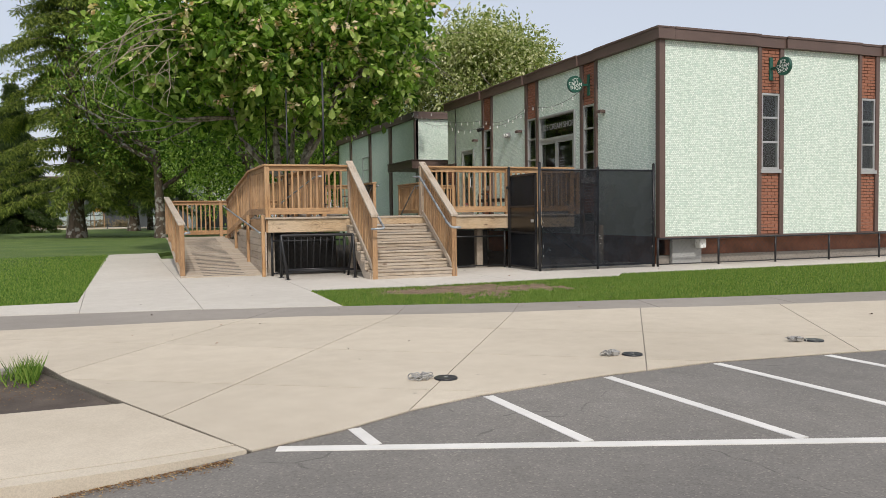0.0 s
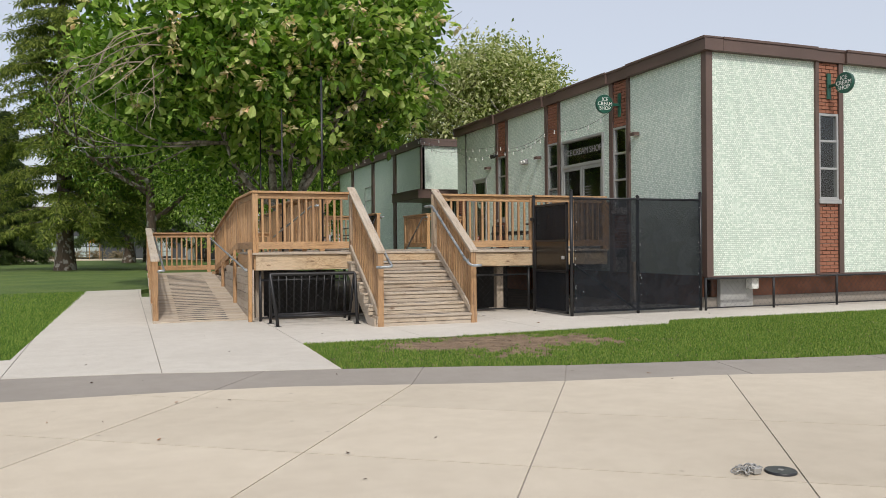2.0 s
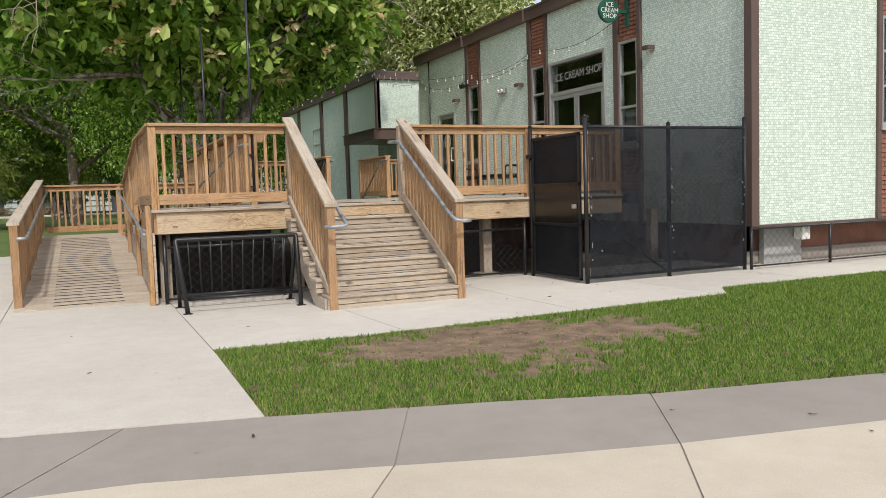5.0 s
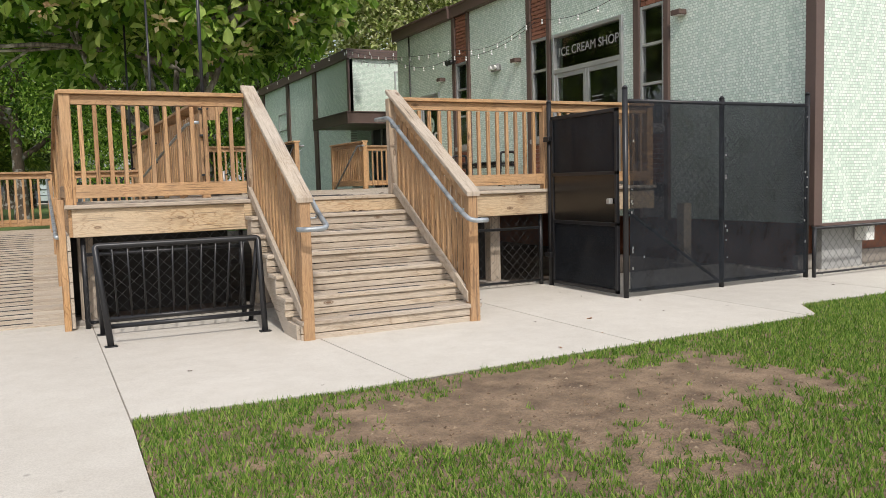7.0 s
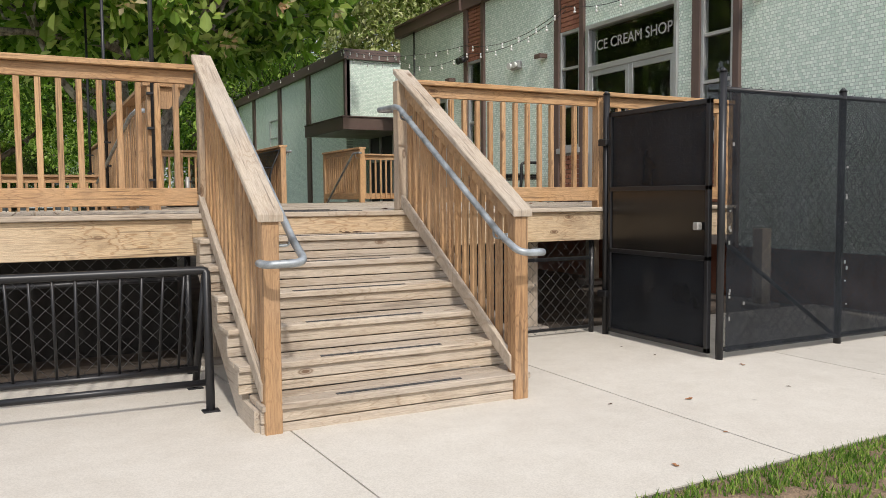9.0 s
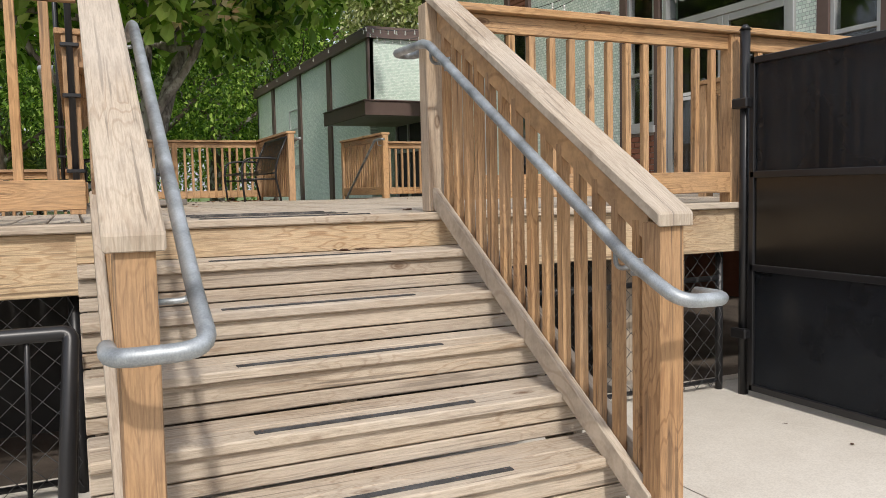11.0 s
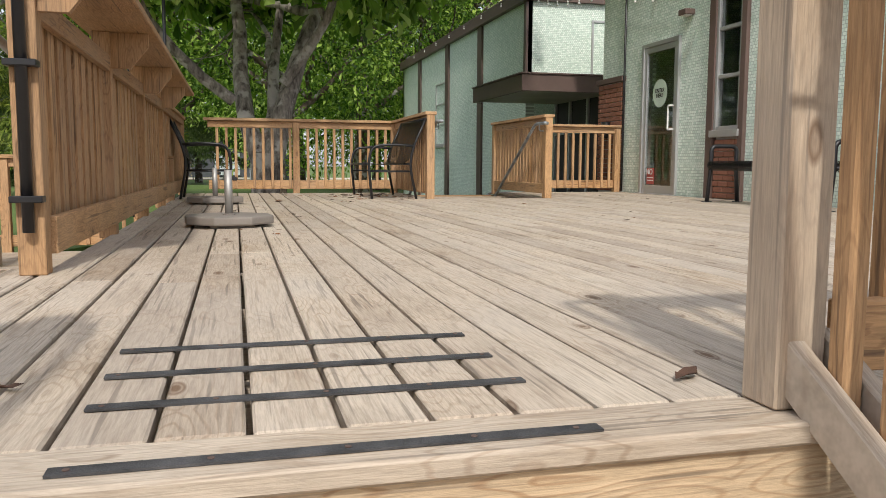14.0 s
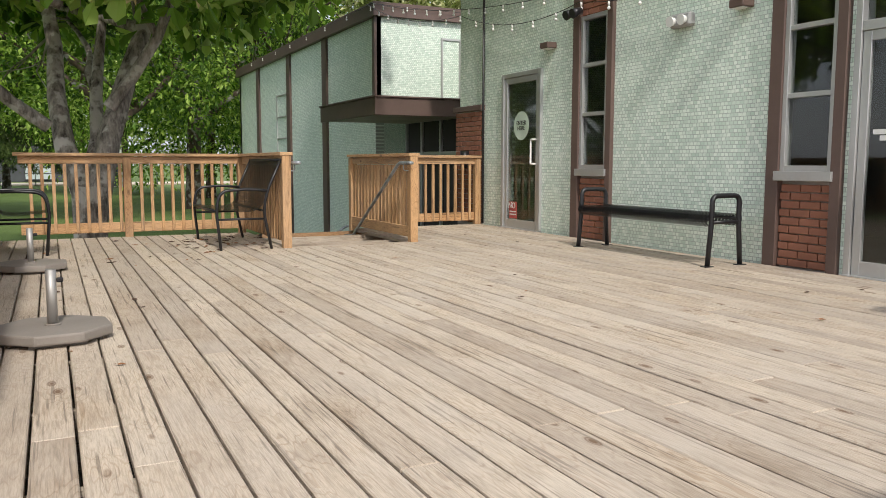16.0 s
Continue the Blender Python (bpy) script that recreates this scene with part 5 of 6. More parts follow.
# back steps down from the deck, with pipe rails and a brick bed
back = thing("stairs_back", "timber steps going down behind the deck", "stairs", kind="structure")
for k in range(1, 7):
    board("tread", 8.2, 9.62, 26.46 + (k - 1) * 0.272, 26.46 + k * 0.272 + 0.02, D - k * RISE - 0.038, D - k * RISE, G["x"], back)
    board("riser", 8.2, 9.62, 26.46 + (k - 1) * 0.272, 26.46 + (k - 1) * 0.272 + 0.025, D - k * RISE + 0.002, D - (k - 1) * RISE - 0.04, G["x"], back)
for x, s in ((8.26, 1), (9.56, -1)):
    h = thing("handrail", "galvanised pipe handrail beside the back steps", "handrail", group="back step handrails")
    zt = D + 0.93
    pts = [(x - s * 0.06, 26.30, zt), (x, 26.20, zt), (x, 26.55, zt), (x, 28.2, zt - 1.0), (x, 28.5, zt - 1.02)]
    part("pipe", tube(bmesh.new(), bend(pts, 0.06), 0.02, 10), GALV, h)
    part("bracket", tube(bmesh.new(), bend([(x - s * 0.07, 26.42, zt - 0.09), (x, 26.42, zt - 0.09), (x, 26.42, zt - 0.01)], 0.03), 0.007, 8), GALV, h)
bed = thing("brick_bed", "low brick planting bed with concrete rim by the entrance", "planter", (9.6, 30.4, 0))
part("wall", B(-1.0, 1.0, -0.6, 0.6, -0.1, 0.55), BRICK, bed)
part("rim", B(-1.04, 1.04, -0.64, 0.64, 0.55, 0.62), SLAB_OLD, bed)
h = thing("entry_rail", "grey steel hoop rail by the entrance steps", "handrail", (9.95, 29.6, 0))
part("pipe", tube(bmesh.new(), bend([(-0.6, -0.5, 0.0), (-0.55, -0.4, 0.85), (0.0, 0, 1.12), (0.35, 0, 1.12), (0.35, 0, 0.0)], 0.08), 0.02, 8), GALV, h)
# ramp handrails
h = thing("handrail", "galvanised pipe handrail along the ramp", "handrail", group="ramp handrails")
part("pipe", tube(bmesh.new(), bend([(3.46, 18.32, 0.86), (3.42, 18.30, 0.87), (3.42, 18.6, 0.90), (3.42, 25.2, 1.50), (3.46, 25.3, 1.5)], 0.04), 0.02, 10), GALV, h)
h = thing("handrail", "galvanised pipe handrail along the ramp", "handrail", group="ramp handrails")
part("pipe", tube(bmesh.new(), bend([(2.03, 18.60, 0.86), (2.03, 18.55, 0.88), (2.12, 18.55, 0.88), (2.12, 18.75, 0.89), (2.12, 26.2, 1.55)], 0.05), 0.02, 10), GALV, h)
h = thing("handrail", "galvanised pipe handrail along the upper ramp run", "handrail", group="ramp handrails")
part("pipe", tube(bmesh.new(), bend([(5.05, 19.9, D + 0.90), (4.98, 19.9, D + 0.90), (4.98, 20.4, D + 0.90), (4.98, 25.2, RZ + 0.90)], 0.06), 0.02, 10), GALV, h)

# ---- wall fixtures, signs and lettering ----
def lettering(name, body, size, m, material, parent, outline=0.0):
    cu = bpy.data.curves.new(name, "FONT")
    cu.body, cu.size, cu.align_x, cu.align_y, cu.extrude = body, size, "CENTER", "CENTER", 0.002
    cu.space_line = 0.85
    ob = new(name + "_curve", cu)
    me = bpy.data.meshes.new_from_object(ob.evaluated_get(bpy.context.evaluated_depsgraph_get()))
    bpy.data.objects.remove(ob)
    me.materials.clear()
    me.materials.append(material)
    o = new(name, me)
    o.parent = parent
    o.matrix_basis = m
    return o


def round_sign(at, yaw, label):
    s = thing("round_sign", label, "sign", at, group="round shop signs")
    s.rotation_euler[2] = radians(yaw)
    b = tube(bmesh.new(), [(0, -0.035, 0), (0, 0.035, 0)], 0.205, 40)
    part("face", b, SIGN_GREEN, s)
    part("arm", B(0.19, 0.38, -0.02, 0.02, -0.03, 0.03), SIGN_GREEN, s)
    part("wall_plate", B(0.38, 0.41, -0.05, 0.05, -0.26, 0.26), SIGN_GREEN, s)
    for side in (1, -1):
        lettering("lettering", "ICE\nCREAM\nSHOP", 0.115, Matrix.Translation((0, -0.038 * side, 0)) @ Euler((radians(90), 0, 0 if side == 1 else radians(180))).to_matrix().to_4x4(), WHITE, s)
    return s
round_sign((11.37, 19.62, 4.36), 0, "round dark green hanging sign with white lettering")
round_sign((14.82, 16.33, 4.42), 90, "round dark green hanging sign with white lettering")
face_x = Euler((radians(90), 0, radians(-90))).to_matrix().to_4x4()
sg = thing("transom_lettering", "white outlined lettering on the transom glass", "lettering", (FX + 0.026, 21.29, 3.53))
lettering("lettering", "ICE CREAM SHOP", 0.215, face_x, plain("grey_vinyl", (0.42, 0.42, 0.40), 0.5), sg)
sg = thing("door_decal", "round pale green decal on the glass door", "decal", (FX - 0.004, 27.43, 2.62))
b = tube(bmesh.new(), [(-0.002, 0, 0), (0.0, 0, 0)], 0.20, 32)
part("disc", b, PALE_GREEN, sg)
lettering("lettering", "ENTER\nHERE", 0.085, Matrix.Translation((-0.005, 0, 0)) @ face_x, DARK, sg)
sg = thing("door_notice", "small red notice at the foot of the glass door", "notice", (FX - 0.004, 27.63, 1.43))
part("sheet", B(-0.002, 0, -0.11, 0.11, -0.12, 0.12, 0), RED, sg)
lettering("lettering", "NO", 0.12, Matrix.Translation((-0.005, 0.03, 0.06)) @ face_x, WHITE, sg)
part("bar", B(-0.004, -0.002, -0.09, 0.09, -0.03, -0.015, 0), WHITE, sg)
part("bar", B(-0.004, -0.002, -0.09, 0.09, -0.07, -0.055, 0), WHITE, sg)
sg = thing("door_brand_decal", "white shop name script and hours bars on the doors", "decal", (FX - 0.026, 21.7, 2.25))
for i, (a0, a1, z) in enumerate(((0.02, 0.36, 0.10), (0.05, 0.30, 0.05))):
    part("bar", B(-0.002, 0, a0, a1, z - 0.02, z + 0.02, 0), WHITE, sg)
for z in (0.40, 0.33, 0.26, 0.19):
    part("bar", B(-0.002, 0, -0.85, -0.60, z - 0.008, z + 0.008, 0), plain("grey_vinyl_small", (0.3, 0.3, 0.3), 0.5), sg)

for y, z in ((26.68, 3.61), (23.44, 3.58), (19.0, 3.62)):
    l = thing("wall_lamp", "small brown box downlight on the tiled wall", "wall lamp", (FX, y, z), group="box wall lamps")
    part("housing", B(-0.15, 0.0, -0.09, 0.09, -0.03, 0.045, 0.008), BROWN, l)
    part("lens", B(-0.13, -0.03, -0.07, 0.07, -0.036, -0.031, 0), WHITE, l)
l = thing("emergency_light", "twin-head emergency light box on the tiled wall", "emergency light", (FX, 24.25, 3.56))
part("box", B(-0.09, 0, -0.15, 0.15, -0.07, 0.07, 0.02), plain("grey_plastic", (0.3, 0.3, 0.29), 0.4), l)
for y in (-0.08, 0.08):
    part("lamp_head", tube(bmesh.new(), [(-0.08, y, 0), (-0.15, y, -0.01)], 0.05, 16, True, [0.035, 0.055]), BULB, l)
l = thing("speaker", "black wall floodlight on the pilaster", "floodlight", (FX - 0.05, 25.98, 3.93))
part("arm", B(-0.10, 0, -0.02, 0.02, -0.02, 0.02), BLACK, l)
for y in (-0.07, 0.07):
    part("head", tube(bmesh.new(), [(-0.08, y, 0.0), (-0.2, y, -0.05)], 0.05, 14, True, [0.04, 0.06]), BLACK, l)
l = thing("wall_canister", "black cylinder wall lamp on the brick pier", "wall lamp", (FX - 0.10, 28.9, 2.15))
part("can", tube(bmesh.new(), [(-0.03, 0, -0.13), (-0.03, 0, 0.13)], 0.07, 18), BLACK, l)
part("plate", B(0.03, 0.08, -0.04, 0.04, -0.06, 0.06), BLACK, l)
pipe_thing = solo("drain_pipe", tube(bmesh.new(), bend([(FX - 0.04, 28.47, D + 0.02), (FX - 0.04, 28.47, 4.9)], 0.02), 0.018, 8), BLACK, "thin black conduit down the tiled wall", "conduit")


def string_lights(points, sag, label, step=0.55):
    s = thing("string_lights", label, "string lights", points[0], group="string lights")
    o = Vector(points[0])
    wire = []
    for a, b2 in zip(points, points[1:]):
        a, b2 = Vector(a), Vector(b2)
        for i in range(13):
            u = i / 12
            p = a.lerp(b2, u) - o
            p.z -= 4 * sag * u * (1 - u)
            wire.append(p)
    clean = [wire[0]]
    for p in wire[1:]:
        if (p - clean[-1]).length > 0.01:
            clean.append(p)
    part("wire", tube(bmesh.new(), clean, 0.006, 4), BLACK, s)
    acc, last = 0.0, clean[0]
    me = None
    for p in clean[1:]:
        seg = (p - last).length
        while acc + seg >= step:
            last = last.lerp(p, (step - acc) / seg)
            seg = (p - last).length
            acc = 0.0
            if me is None:
                bb = bmesh.new()
                tube(bb, [(0, 0, 0.0), (0, 0, -0.05)], 0.014, 8)
                bmesh.ops.create_icosphere(bb, subdivisions=2, radius=0.022, matrix=Matrix.Translation((0, 0, -0.075)))
                me = mesh_of("bulb", bb, BULB)
            q = part("bulb", me, None, s)
            q.location = last
        acc += seg
        last = p
string_lights([(11.7, 19.75, 4.30), (11.7, 22.7, 4.25), (11.72, 26.0, 4.2), (11.9, 33.8, 5.45)], 0.22, "string of clear bulbs along the hall wall")
string_lights([(11.7, 22.7, 4.18), (11.72, 26.0, 4.05), (11.75, 29.2, 4.4), (11.9, 33.8, 5.4)], 0.2, "string of clear bulbs along the hall wall")
string_lights([(12.05, 33.82, 5.42), (15.2, 33.82, 5.42)], 0.02, "string of clear bulbs along the wing roof edge", 0.8)
string_lights([(12.05, 33.82, 5.42), (12.05, 46.0, 5.42)], 0.02, "string of clear bulbs along the wing roof edge", 1.6)

# bollard sockets in the plaza with a loose chain
def socket(x, y):
    s = thing("bollard_socket", "round black steel bollard cap flush in concrete", "bollard socket", (x, y, 0), group="bollard sockets")
    b = tube(bmesh.new(), [(0, 0, -0.02), (0, 0, 0.010), (0, 0, 0.014)], 0.085, 28, True, [0.085, 0.085, 0.080])
    part("cap", b, BLACK, s)
    part("key_hole", disc(bmesh.new(), (0, 0, 0.0142), 0.016, 0.002, 12), STEEL, s)
    c = thing("chain", "loose galvanised chain with a padlock on concrete", "chain", (x - 0.17, y + 0.05, 0), group="chains by the sockets")
    rr = random.Random(int(x * 10))
    lk = bmesh.new()
    tube(lk, [(0.017 * math.cos(a) * 1.5, 0.017 * math.sin(a), 0) for a in (i * math.pi / 5 for i in range(11))], 0.004, 5, False)
    me = mesh_of("link", lk, STEEL)
    for i in range(26):
        o = part("link", me, None, c)
        o.location = (-0.06 + 0.13 * (i / 26) + rr.uniform(-0.02, 0.02), 0.03 * math.sin(i * 0.9) + rr.uniform(-0.02, 0.02), 0.012 + rr.uniform(0, 0.02))
        o.rotation_euler = (rr.uniform(0, 3), rr.uniform(-0.5, 0.5), rr.uniform(0, 3))
    part("padlock", B(-0.01, 0.04, -0.05, -0.015, 0.004, 0.04, 0.005), STEEL, c)
for x, y in ((3.21, 7.63), (4.98, 7.88), (6.87, 7.79)):
    socket(x, y)

# fallen leaves and twigs
rng = random.Random(21)
lb = bmesh.new()
ring = [(math.cos(a) * 0.045 * (1.3 if i % 2 == 0 else 0.8), math.sin(a) * 0.028) for i, a in enumerate(k * math.pi / 4 for k in range(8))]
cv = lb.verts.new((0, 0, 0.004))
rv = [lb.verts.new((x, y, 0.006 + 0.012 * abs(math.sin(i * 2.1)))) for i, (x, y) in enumerate(ring)]
for i in range(8):
    lb.faces.new((cv, rv[i], rv[(i + 1) % 8]))
LM = mesh_of("fallen_leaf", lb, LITTER)
LM2 = LM.copy()
LM2.materials.clear()
LM2.materials.append(LITTER2)
def litter(x, y, z, s, me=None):
    o = tagged(new("fallen_leaf", me or rng.choice((LM, LM, LM2))), "dry curled brown leaf lying on the ground", "leaf", "fallen leaves")
    o.location, o.scale = (x, y, z), (s, s * rng.uniform(0.6, 1), s)
    o.rotation_euler[2] = rng.uniform(0, 6.28)
for i in range(46):
    litter(rng.gauss(7.55, 0.35), min(28.3, max(26.2, rng.gauss(27.1, 0.6))), D + 0.002, rng.uniform(0.5, 1.0))
for i in range(26):
    litter(rng.uniform(5.4, 8.0), rng.uniform(21.5, 28.2), D + 0.002, rng.uniform(0.35, 0.9))
for i in range(14):
    litter(rng.uniform(8.5, 11.6), rng.uniform(20, 28), D + 0.002, rng.uniform(0.25, 0.6))
for x, y, s in ((6.22, 17.93, 0.9), (6.33, 17.95, 0.75)):
    litter(x, y, 6 * RISE + 0.002, s, LM)
litter(6.71, 18.31, D + 0.003, 0.8, LM)
litter(5.46, 18.52, D + 0.003, 0.55, LM)
for i in range(30):
    litter(rng.uniform(1.0, 9.5), rng.uniform(8.2, 17.0), 0.005, rng.uniform(0.2, 0.6), LM if rng.random() < 0.8 else LM2)
for i in range(16):
    litter(rng.uniform(7.2, 11.5), rng.uniform(15.2, 17.6), 0.006, rng.uniform(0.25, 0.6))

# bricks last: strips under and over the windows, and the pier
for L in COLS_Y:
    brick_panel(hall, "x", FX + 0.02, L - 0.675, L - 0.145, D + 0.01, 1.94)
    brick_panel(hall, "x", FX + 0.02, L - 0.675, L - 0.145, 3.89, TOP - 0.03)
for a, b in ENDX[:2]:
    brick_panel(hall, "y", EY + 0.02, a + 0.095, b - 0.125, LOW + 0.01, 2.04)
    brick_panel(hall, "y", EY + 0.02, a + 0.095, b - 0.125, 3.88, TOP - 0.03)
brick_panel(pier, "x", FX - 0.02, 28.52, 29.34, D + 0.01, 2.9)

# ---- trees and distance ----
def leaf_cloud(name, centres, per, spread, size, material, parent, seed, droop=0.0, slim=0.5, fold=0.25, broad=False):
    """Many small folded leaves round cluster centres, as one mesh."""
    rg = np.random.default_rng(seed)
    c = np.repeat(np.asarray(centres), per, axis=0)
    n = len(c)
    off = rg.normal(0, 1, (n, 3)) * spread
    p = c + off
    d = off / (np.linalg.norm(off, axis=1, keepdims=True) + 1e-6) + rg.normal(0, 0.5, (n, 3))
    d[:, 2] -= droop
    d /= np.linalg.norm(d, axis=1, keepdims=True)
    up = np.tile([0, 0, 1.0], (n, 1)) + rg.normal(0, 0.45, (n, 3))
    s = np.cross(d, up)
    s /= np.linalg.norm(s, axis=1, keepdims=True) + 1e-6
    nrm = np.cross(s, d)
    L = (size * rg.uniform(0.6, 1.25, n))[:, None]
    w = L * slim
    v = np.stack([p, p + d * L * 0.5 + s * w * 0.5 + nrm * L * fold * 0.4, p + d * L - nrm * L * 0.1, p + d * L * 0.5 - s * w * 0.5 + nrm * L * fold * 0.4], 1).reshape(-1, 3)
    i = np.arange(n)[:, None] * 4
    f = np.concatenate([i + [0, 1, 2], i + [0, 2, 3]], 1).reshape(-1, 3)
    if broad:
        q = [p, p + d * L * 0.35 + s * w * 0.38 + nrm * L * fold * 0.3, p + d * L * 0.75 + s * w * 0.5 + nrm * L * fold * 0.3, p + d * L - nrm * L * 0.12,
             p + d * L * 0.75 - s * w * 0.5 + nrm * L * fold * 0.3, p + d * L * 0.35 - s * w * 0.38 + nrm * L * fold * 0.3]
        v = np.stack(q, 1).reshape(-1, 3)
        i = np.arange(n)[:, None] * 6
        f = np.concatenate([i + [0, 1, 3], i + [1, 2, 3], i + [0, 3, 5], i + [3, 4, 5]], 1).reshape(-1, 3)
    me = bpy.data.meshes.new(name)
    me.from_pydata(v.tolist(), [], f.tolist())
    me.materials.append(material)
    o = new(name, me)
    o.parent = parent
    return tagged(o, kind="stuff")


def limb(bm, rg, start, way, r, length, depth, tips, up=0.12):
    """A crooked tapering branch that forks; its ends go into tips."""
    pts, rad = [Vector(start)], [r]
    d = Vector(way).normalized()
    n = 5
    for i in range(n):
        d = (d + Vector((rg.gauss(0, 0.16), rg.gauss(0, 0.16), rg.gauss(up * 0.3, 0.10)))).normalized()
        pts.append(pts[-1] + d * length / n)
        rad.append(r * (1 - 0.55 * (i + 1) / n))
        if depth <= 1:
            tips.append(tuple(pts[-1]))
    tube(bm, pts, r, 9 if r > 0.06 else 5, False, rad)
    if depth > 0:
        for k in range(3 if depth > 1 else 4):
            i = rg.choice((2, 3, 4, 5)) if k else 5
            side = Vector((rg.gauss(0, 1), rg.gauss(0, 1), rg.gauss(0.1, 0.5))).normalized()
            limb(bm, rg, pts[i], (d * 0.8 + side * 0.8), rad[i] * 0.75, length * rg.uniform(0.55, 0.8), depth - 1, tips, up)


# big broad-leaved tree behind the deck
rg = random.Random(8)
tree = thing("broadleaf_tree", "large broad-leaved tree with mottled twin trunk and cream blossoms", "tree", (6.36, 30.6, 0))
bm = bmesh.new()
tube(bm, [(0, 0, -0.1), (0.0, 0, 0.25), (-0.02, 0, 1.0), (0.0, 0, 1.75)], 0.25, 14, False, [0.36, 0.27, 0.235, 0.26])
tips = []
stems = [((-0.08, 0, 1.6), (-0.42, 0.0, 1.0), 0.17, 4.2), ((0.10, 0.02, 1.6), (0.16, 0.12, 1.0), 0.19, 4.6), ((-0.02, 0.1, 1.8), (-0.1, 0.5, 1.0), 0.12, 4.0), ((-0.5, 0, 2.6), (-1.0, -0.15, 0.75), 0.10, 3.0), ((0.3, 0.05, 2.9), (0.8, -0.2, 1.0), 0.10, 3.2)]
for s, w, r, L in stems:
    limb(bm, rg, s, w, r, L, 3, tips)
for w, z in (((-1, -0.9, 0.35), 4.3), ((0.2, -1.2, 0.5), 4.6), ((1, -0.7, 0.55), 4.8), ((-1.2, 0.2, 0.4), 4.5), ((1.1, 0.4, 0.6), 5.0), ((-0.5, -1.1, 0.45), 5.2)):
    limb(bm, rg, (w[0] * 0.3, w[1] * 0.3, z), w, 0.09, 3.6, 2, tips, 0.02)
part("trunk", bm, BARK, tree)
CR = []
while len(CR) < 2300:
    a, u = rg.uniform(0, 2 * math.pi), rg.uniform(-1, 1)
    q = (rg.random() ** 0.33)
    x, y, z = math.cos(a) * math.sqrt(1 - u * u) * q, math.sin(a) * math.sqrt(1 - u * u) * q, u * q
    p = Vector((x * 6.0 - 0.7, y * 5.8, 8.0 + z * 5.0))
    nz = noise.noise(p * 0.38) + 0.5 * noise.noise(p * 1.1)
    if nz < -0.03 or (q < 0.55 and rg.random() < 0.7):
        continue
    floor_z = 4.5 + 0.5 * noise.noise((p.x * 0.6, p.y * 0.6, 4))
    if p.x < -1.2 and p.y < 0:
        floor_z -= 0.9
    if p.x > 2.4:
        floor_z += 0.45 * (p.x - 2.4)
    if p.z < floor_z:
        continue
    CR.append(tuple(p))
CR += [q for q in tips if q[2] > 4.4 and q[0] < 3.5][:700]
leaf_cloud("crown", CR, 13, 0.15, 0.31, LEAF, tree, 1, 0.25, 0.6, 0.25, True)
bl = [(c[0] * 1.04 + 0.03, c[1] * 1.05, c[2] - 0.06) for i, c in enumerate(CR) if c[1] < -1.0 - 2.6 * rg.random()][:210]
bare = bmesh.new()
for k in range(13):
    p = Vector((-2.0 - rg.random() * 2.5, -2.0 - 2.5 * rg.random(), 5.9 + 1.6 * rg.random()))
    d = Vector((-0.8 - 0.5 * rg.random(), -0.5 * rg.random(), -0.15))
    pts = [p]
    for i in range(8):
        d = (d + Vector((rg.gauss(0, 0.25), rg.gauss(0, 0.25), rg.gauss(-0.12, 0.22)))).normalized()
        pts.append(pts[-1] + d * 0.42)
    tube(bare, pts, 0.02, 4, False, [0.024 * (1 - 0.09 * i) for i in range(9)])
    for i in (3, 5, 6):
        e = (d + Vector((rg.gauss(0, 0.9), rg.gauss(0, 0.9), rg.gauss(-0.2, 0.6)))).normalized()
        tube(bare, [pts[i], pts[i] + e * 0.35, pts[i] + e * 0.6 + Vector((0, 0, -0.15))], 0.01, 3, False, [0.011, 0.008, 0.005])
tagged(part("twig_spray", bare, TWIG, tree, "pale bare crooked twigs"), "pale bare crooked twigs", kind="stuff")
leaf_cloud("blossom", bl, 10, 0.05, 0.19, BLOOM, tree, 2, 0.2, 0.7)


def leafy(at, h, r, seed, label, mat=LEAF2, leaf=0.26, clusters=900, per=14, low=0.25, bark_m=BARK2, squash=1.0):
    t = thing("park_tree", label, "tree", at, group="park trees")
    q = random.Random(seed)
    b = bmesh.new()
    tips2 = []
    tube(b, [(0, 0, -0.1), (0, 0, h * 0.12), (q.uniform(-0.2, 0.2), 0, h * 0.35)], 0.3, 10, False, [h * 0.026, h * 0.02, h * 0.015])
    for k in range(6):
        a = k * 1.05 + q.random()
        limb(b, q, (0, 0, h * (0.2 + 0.05 * k)), (math.cos(a), math.sin(a), 0.7), h * 0.011, r * 0.9, 1, tips2)
    part("trunk", b, bark_m, t)
    cs = []
    while len(cs) < clusters:
        a, u, k = q.uniform(0, 6.283), q.uniform(-1, 1), q.random() ** 0.4
        e = math.sqrt(1 - u * u)
        p = Vector((math.cos(a) * e * k * r, math.sin(a) * e * k * r, h * (0.5 + low / 2) + u * k * h * (0.5 - low / 2) * squash))
        if noise.noise(p * 0.45 + Vector((seed, 0, 0))) < -0.15:
            continue
        cs.append(tuple(p))
    leaf_cloud("crown", cs, per, 0.42, leaf, mat, t, seed, 0.3)
    return t


